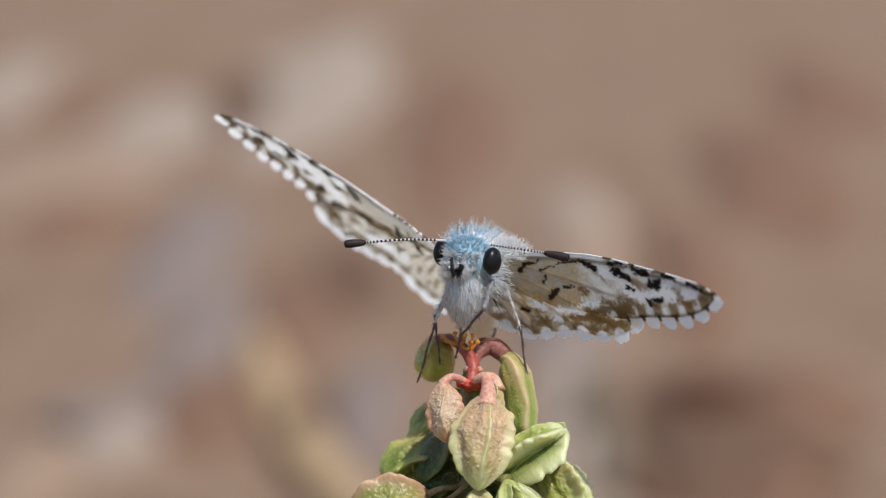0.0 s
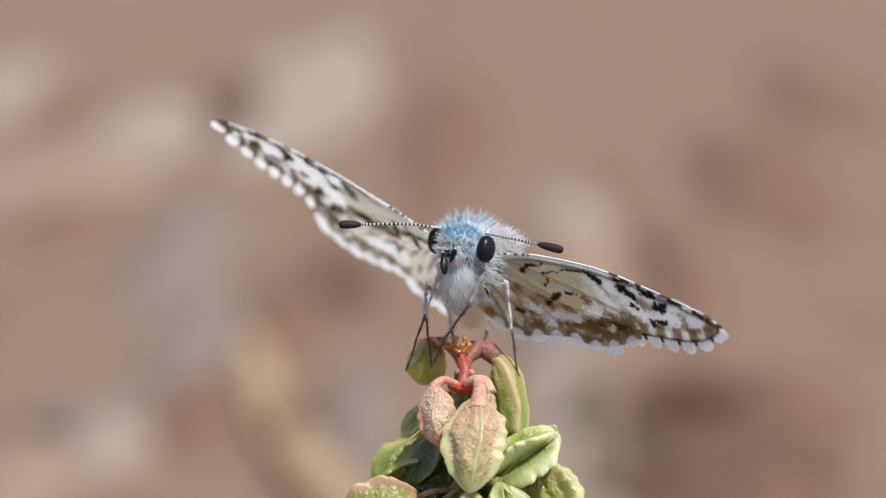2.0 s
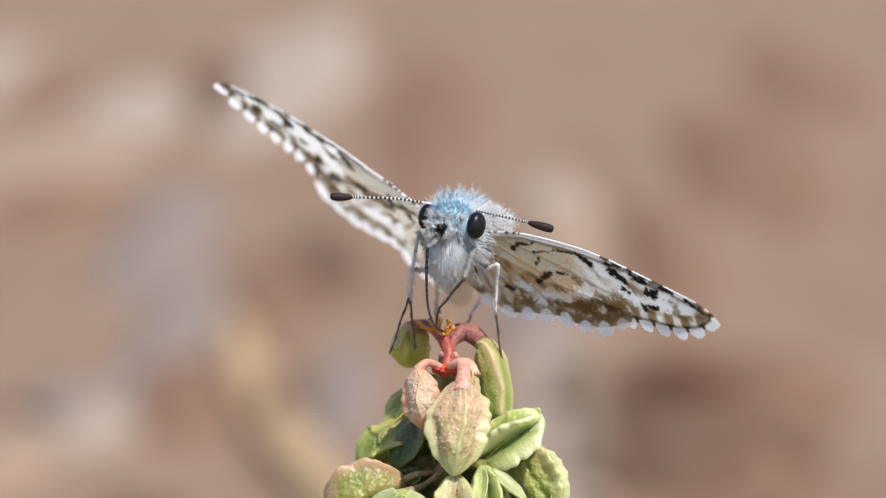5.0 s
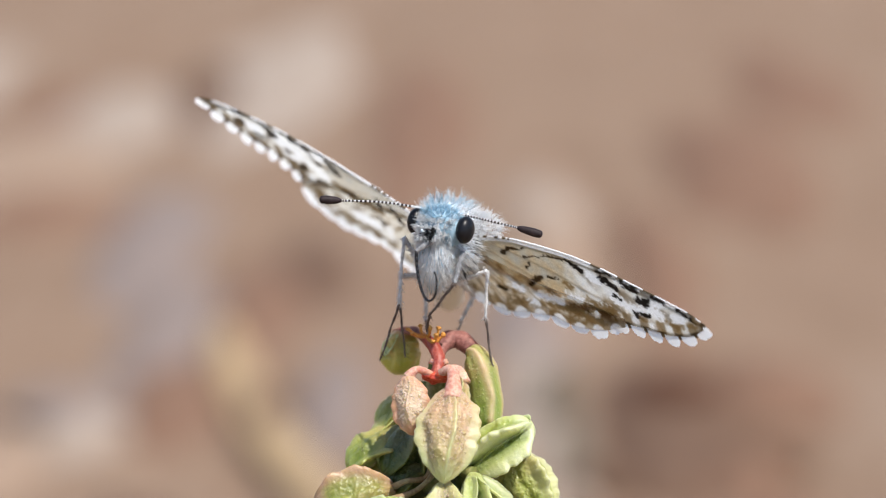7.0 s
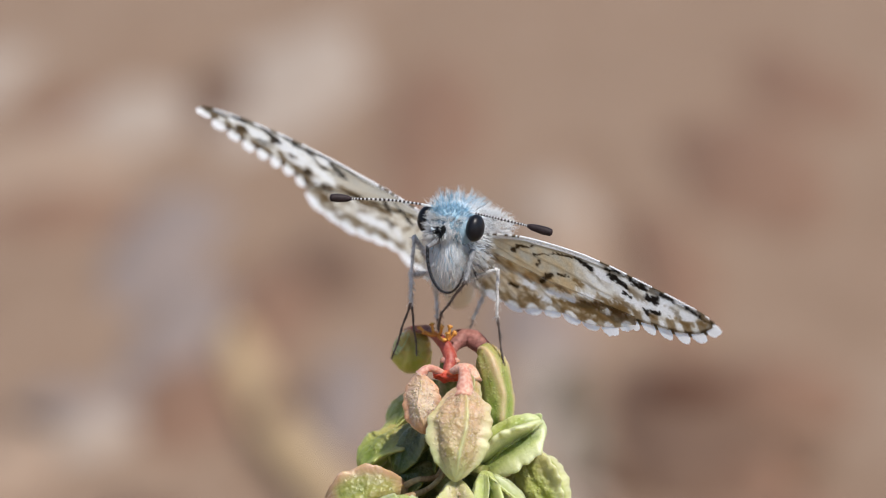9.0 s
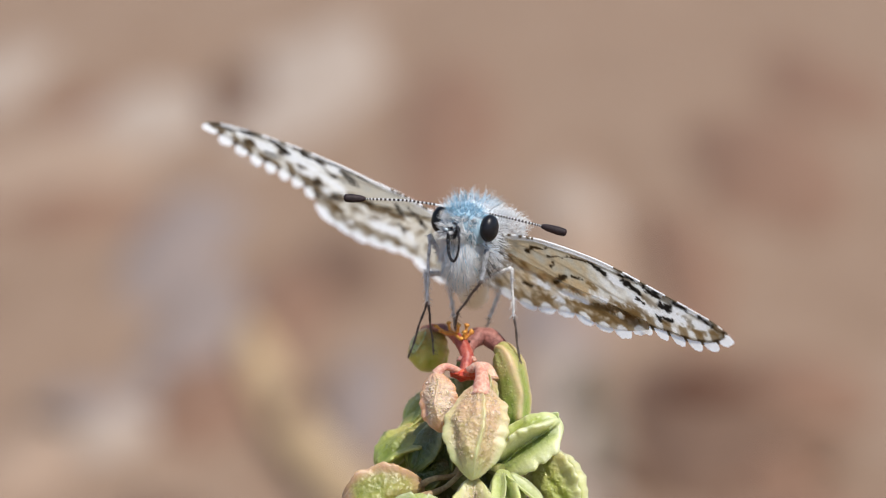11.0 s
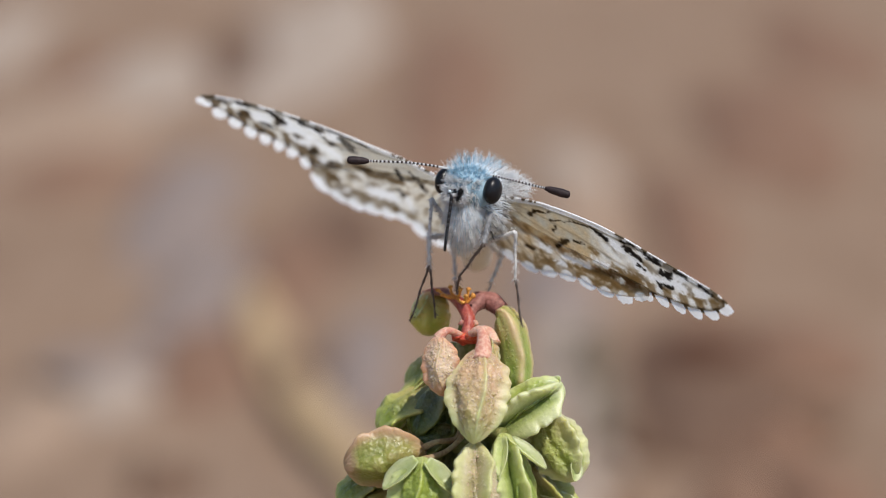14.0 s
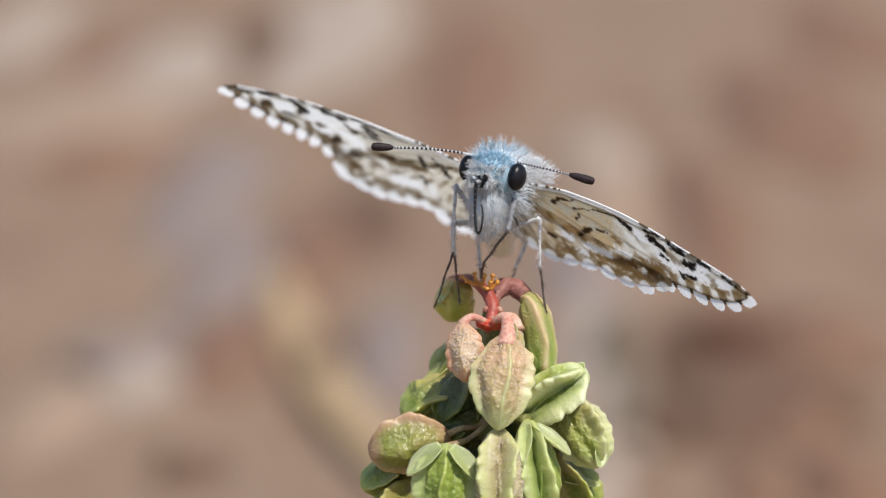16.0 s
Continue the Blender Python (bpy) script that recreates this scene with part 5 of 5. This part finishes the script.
def curl_poses(t):
    ts = [c[0] for c in CURLS]
    lean, a0, b1, b2, lat = [float(np.interp(t, ts, [c[j] for c in CURLS])) for j in range(1, 6)]
    swing = float(np.interp(t, [s[0] for s in SWING], [s[1] for s in SWING]))
    p, out, ang = TUBE_ROOT + step(-14, 28) * swing, [], a0
    socket = HEAD + Vector((-0.05, -0.75, -0.35))
    out.append(piece_pose(p, socket))
    fold = math.hypot(1, lat)
    for k in range(LINKS):
        s = k / (LINKS - 1)
        ang += (b1 if s < 0.5 else b2) / (LINKS / 2)
        r = radians(ang)
        # down, then forward and a little aside
        d = Vector((-lat / fold * math.sin(r) - math.sin(radians(lean)) * math.cos(r), math.sin(r) / fold, -math.cos(r))).normalized()
        hinge = Vector((1, lat, 0)).normalized()
        z = -d
        y = z.cross(hinge).normalized()
        m = Matrix((y.cross(z), y, z)).transposed().to_4x4()
        out.append(Matrix.Translation(p * MM) @ m)
        p = p + d * LINK
    return out


# seconds; butterfly's shift (sideways, down) and lean; head's nod, all against the end
BODY = [(0.0, -11, 41, -5.5, 9), (0.5, -7, 30, -5, 8), (1.0, -8, 24, -4, 7), (1.5, -8, 19, -3, 5),
        (2.0, -6, 16, -2.5, 4), (2.5, -4, 7, -2, 3), (3.0, 1, 5, -2, 1), (3.5, 2, 3, -2, 0.5),
        (3.7, 3, 3, -2, 0.5), (4.7, 5, 5, -1, 0), (5.8, 7, 6, 0, 0), (6.0, 7, 6, 0, 0), (6.5, 6, 4, 0, 0),
        (7.0, 4, 1, 0, 0), (7.5, 5, 0, 0, 0), (8.0, 3, 2, 0, 0), (8.7, 2, 0, 0, 0), (9.8, 0, 1, 0, 0),
        (11.0, -3, 3, 0, 0), (11.5, -2, 1, 0, 0), (12.0, 0, 2, 0, 0), (13.0, 0, 1, 0, 0),
        (14.0, 0, 0, 0, 0), (15.0, 0, 0, 0, 0), (16.0, 0, 0, 0, 0)]

# seconds; turn vectors of the left and of the right wing about their hinges (degrees), against the end
TURNS = [(0, 4.2, 17.5, -1.3, -22.8, 3.1, -1.6), (0.5, 2.6, 15.8, -1.6, -22.0, 5.1, -1.3), (1, 2.7, 17.0, -4.0, -17.5, 2.7, -1.3), (1.5, 1.1, 12.9, -3.5, -15.5, 2.2, -0.2),
         (2, -0.1, 12.3, -3.5, -14.6, 2.7, 0.8), (2.5, -2.5, 12.5, -4.2, -14.8, 4.1, 2.3), (3, -3.5, 16.4, -5.4, -14.1, 4.9, 3.0), (3.5, -4.0, 13.7, -4.5, -12.9, 4.6, 2.7),
         (6, 3.7, 13.8, -6.4, -7.4, -2.5, -0.5), (6.5, 2.6, 11.7, -6.1, -7.0, -2.0, 0.1), (7, 2.7, 9.4, -5.5, -4.5, -2.4, 0.8), (7.5, 2.4, 7.7, -4.2, -4.9, -2.4, 0.9),
         (8, 2.4, 7.0, -4.3, -5.0, -2.5, -0.1), (8.5, 2.3, 7.2, -4.1, -4.6, -2.9, 0.0), (11, 0.7, 3.4, -2.8, -0.3, -2.7, -0.5), (11.5, 0.1, 2.4, -2.3, 0.5, -2.4, -0.1),
         (12, 0.5, 1.7, -1.6, -0.7, -1.7, -0.3), (12.5, 0.4, 1.6, -1.0, 1.2, -2.8, -2.5), (13, 0.2, 1.7, -1.1, 0.5, -2.4, -2.1), (13.5, -0.1, 1.2, -0.7, -0.1, -1.4, -0.8),
         (14, 0.1, 0.8, -0.5, 0.6, -1.6, -1.0), (14.5, 0.1, 0.3, -0.3, 0.1, -1.1, -1.2), (15, -0.1, 0.3, -0.3, 1.4, -1.8, -1.7), (15.5, -0.1, 0.1, 0.0, -1.2, 0.4, -0.3),
         (16, 0.0, 0.0, 0.0, -0.0, 0.0, -0.0)]


def body_at(t):
    ts = [b[0] for b in BODY]
    return [float(np.interp(t, ts, [b[j] for b in BODY])) for j in range(1, 5)]


def wing_turn(t, first):
    ts = [row[0] for row in TURNS]
    v = Vector([float(np.interp(t, ts, [row[j] for row in TURNS])) for j in range(first, first + 3)])
    return Matrix.Rotation(radians(v.length), 4, v.normalized()) if v.length > 1e-6 else Matrix.Identity(4)


def tuck(side, w, t):
    """The right hindwing lags and spreads a little while the wing swings down at the start."""
    return pose(0, 0, 0, float(np.interp(t, [0, 2, 3, 3.6, 6], [7, -1, -9, -9, 0])) if side is RIGHT and w.name.startswith("hind") else 0)


def hinge(side, t):
    """The right wing's hinge moves with the breast as it settles."""
    k = float(np.interp(t, [0, 0.5, 1.5], [1, 0.42, 0])) if side is RIGHT else 0
    return Matrix.Translation((side.root + Vector((-0.39, 0, 0.32)) * k) * MM)


def motions():
    rows = {key: [] for key in ("fly", "head")}
    leg_rows = [[[], [], []] for _ in LEGS]
    tube_rows = [[] for _ in links]
    for t in [b[0] for b in BODY]:
        x, y, lean, nod = body_at(t)
        rows["fly"].append((t, SPACE @ Matrix.Translation((B0 + step(x, y)) * MM) @ pose(0, 0, 0, 0, lean, 0)))
        rows["head"].append((t, Matrix.Translation(HEAD * MM) @ pose(0, 0, 0, nod, 0, 0) @ HEAD_TURN))
    for k in range(0, 161, 2):
        t = k / 10
        x, y, lean = body_at(t)[:3]
        place = Matrix.Translation(B0 + step(x, y)) @ pose(0, 0, 0, 0, lean, 0)
        for leg, lr in zip(LEGS, leg_rows):
            for r, m in zip(lr, leg.poses(t, place)):
                r.append((t, m))
    fast = [(1.8, 2.5), (3.4, 3.8), (11.0, 11.4)]
    for t in sorted({k / 10 for k in range(161)} | {k / 50 for k in range(801) if any(a <= k / 50 <= z for a, z in fast)}):
        for r, m in zip(tube_rows, curl_poses(t)):
            r.append((t, m))
    walk(fly, rows["fly"])
    walk(head, rows["head"])
    for side, w in WINGS:
        walk(w, [(t, hinge(side, t) @ wing_turn(t, 1 if side is LEFT else 4) @ side.turn @ tuck(side, w, t)) for t in sorted({row[0] for row in TURNS} | {4.8, 9.8})])
    for leg, lr in zip(LEGS, leg_rows):
        for ob, r in zip(leg.parts, lr):
            walk(ob, r)
    for ob, r in zip(links, tube_rows):
        walk(ob, r)


motions()
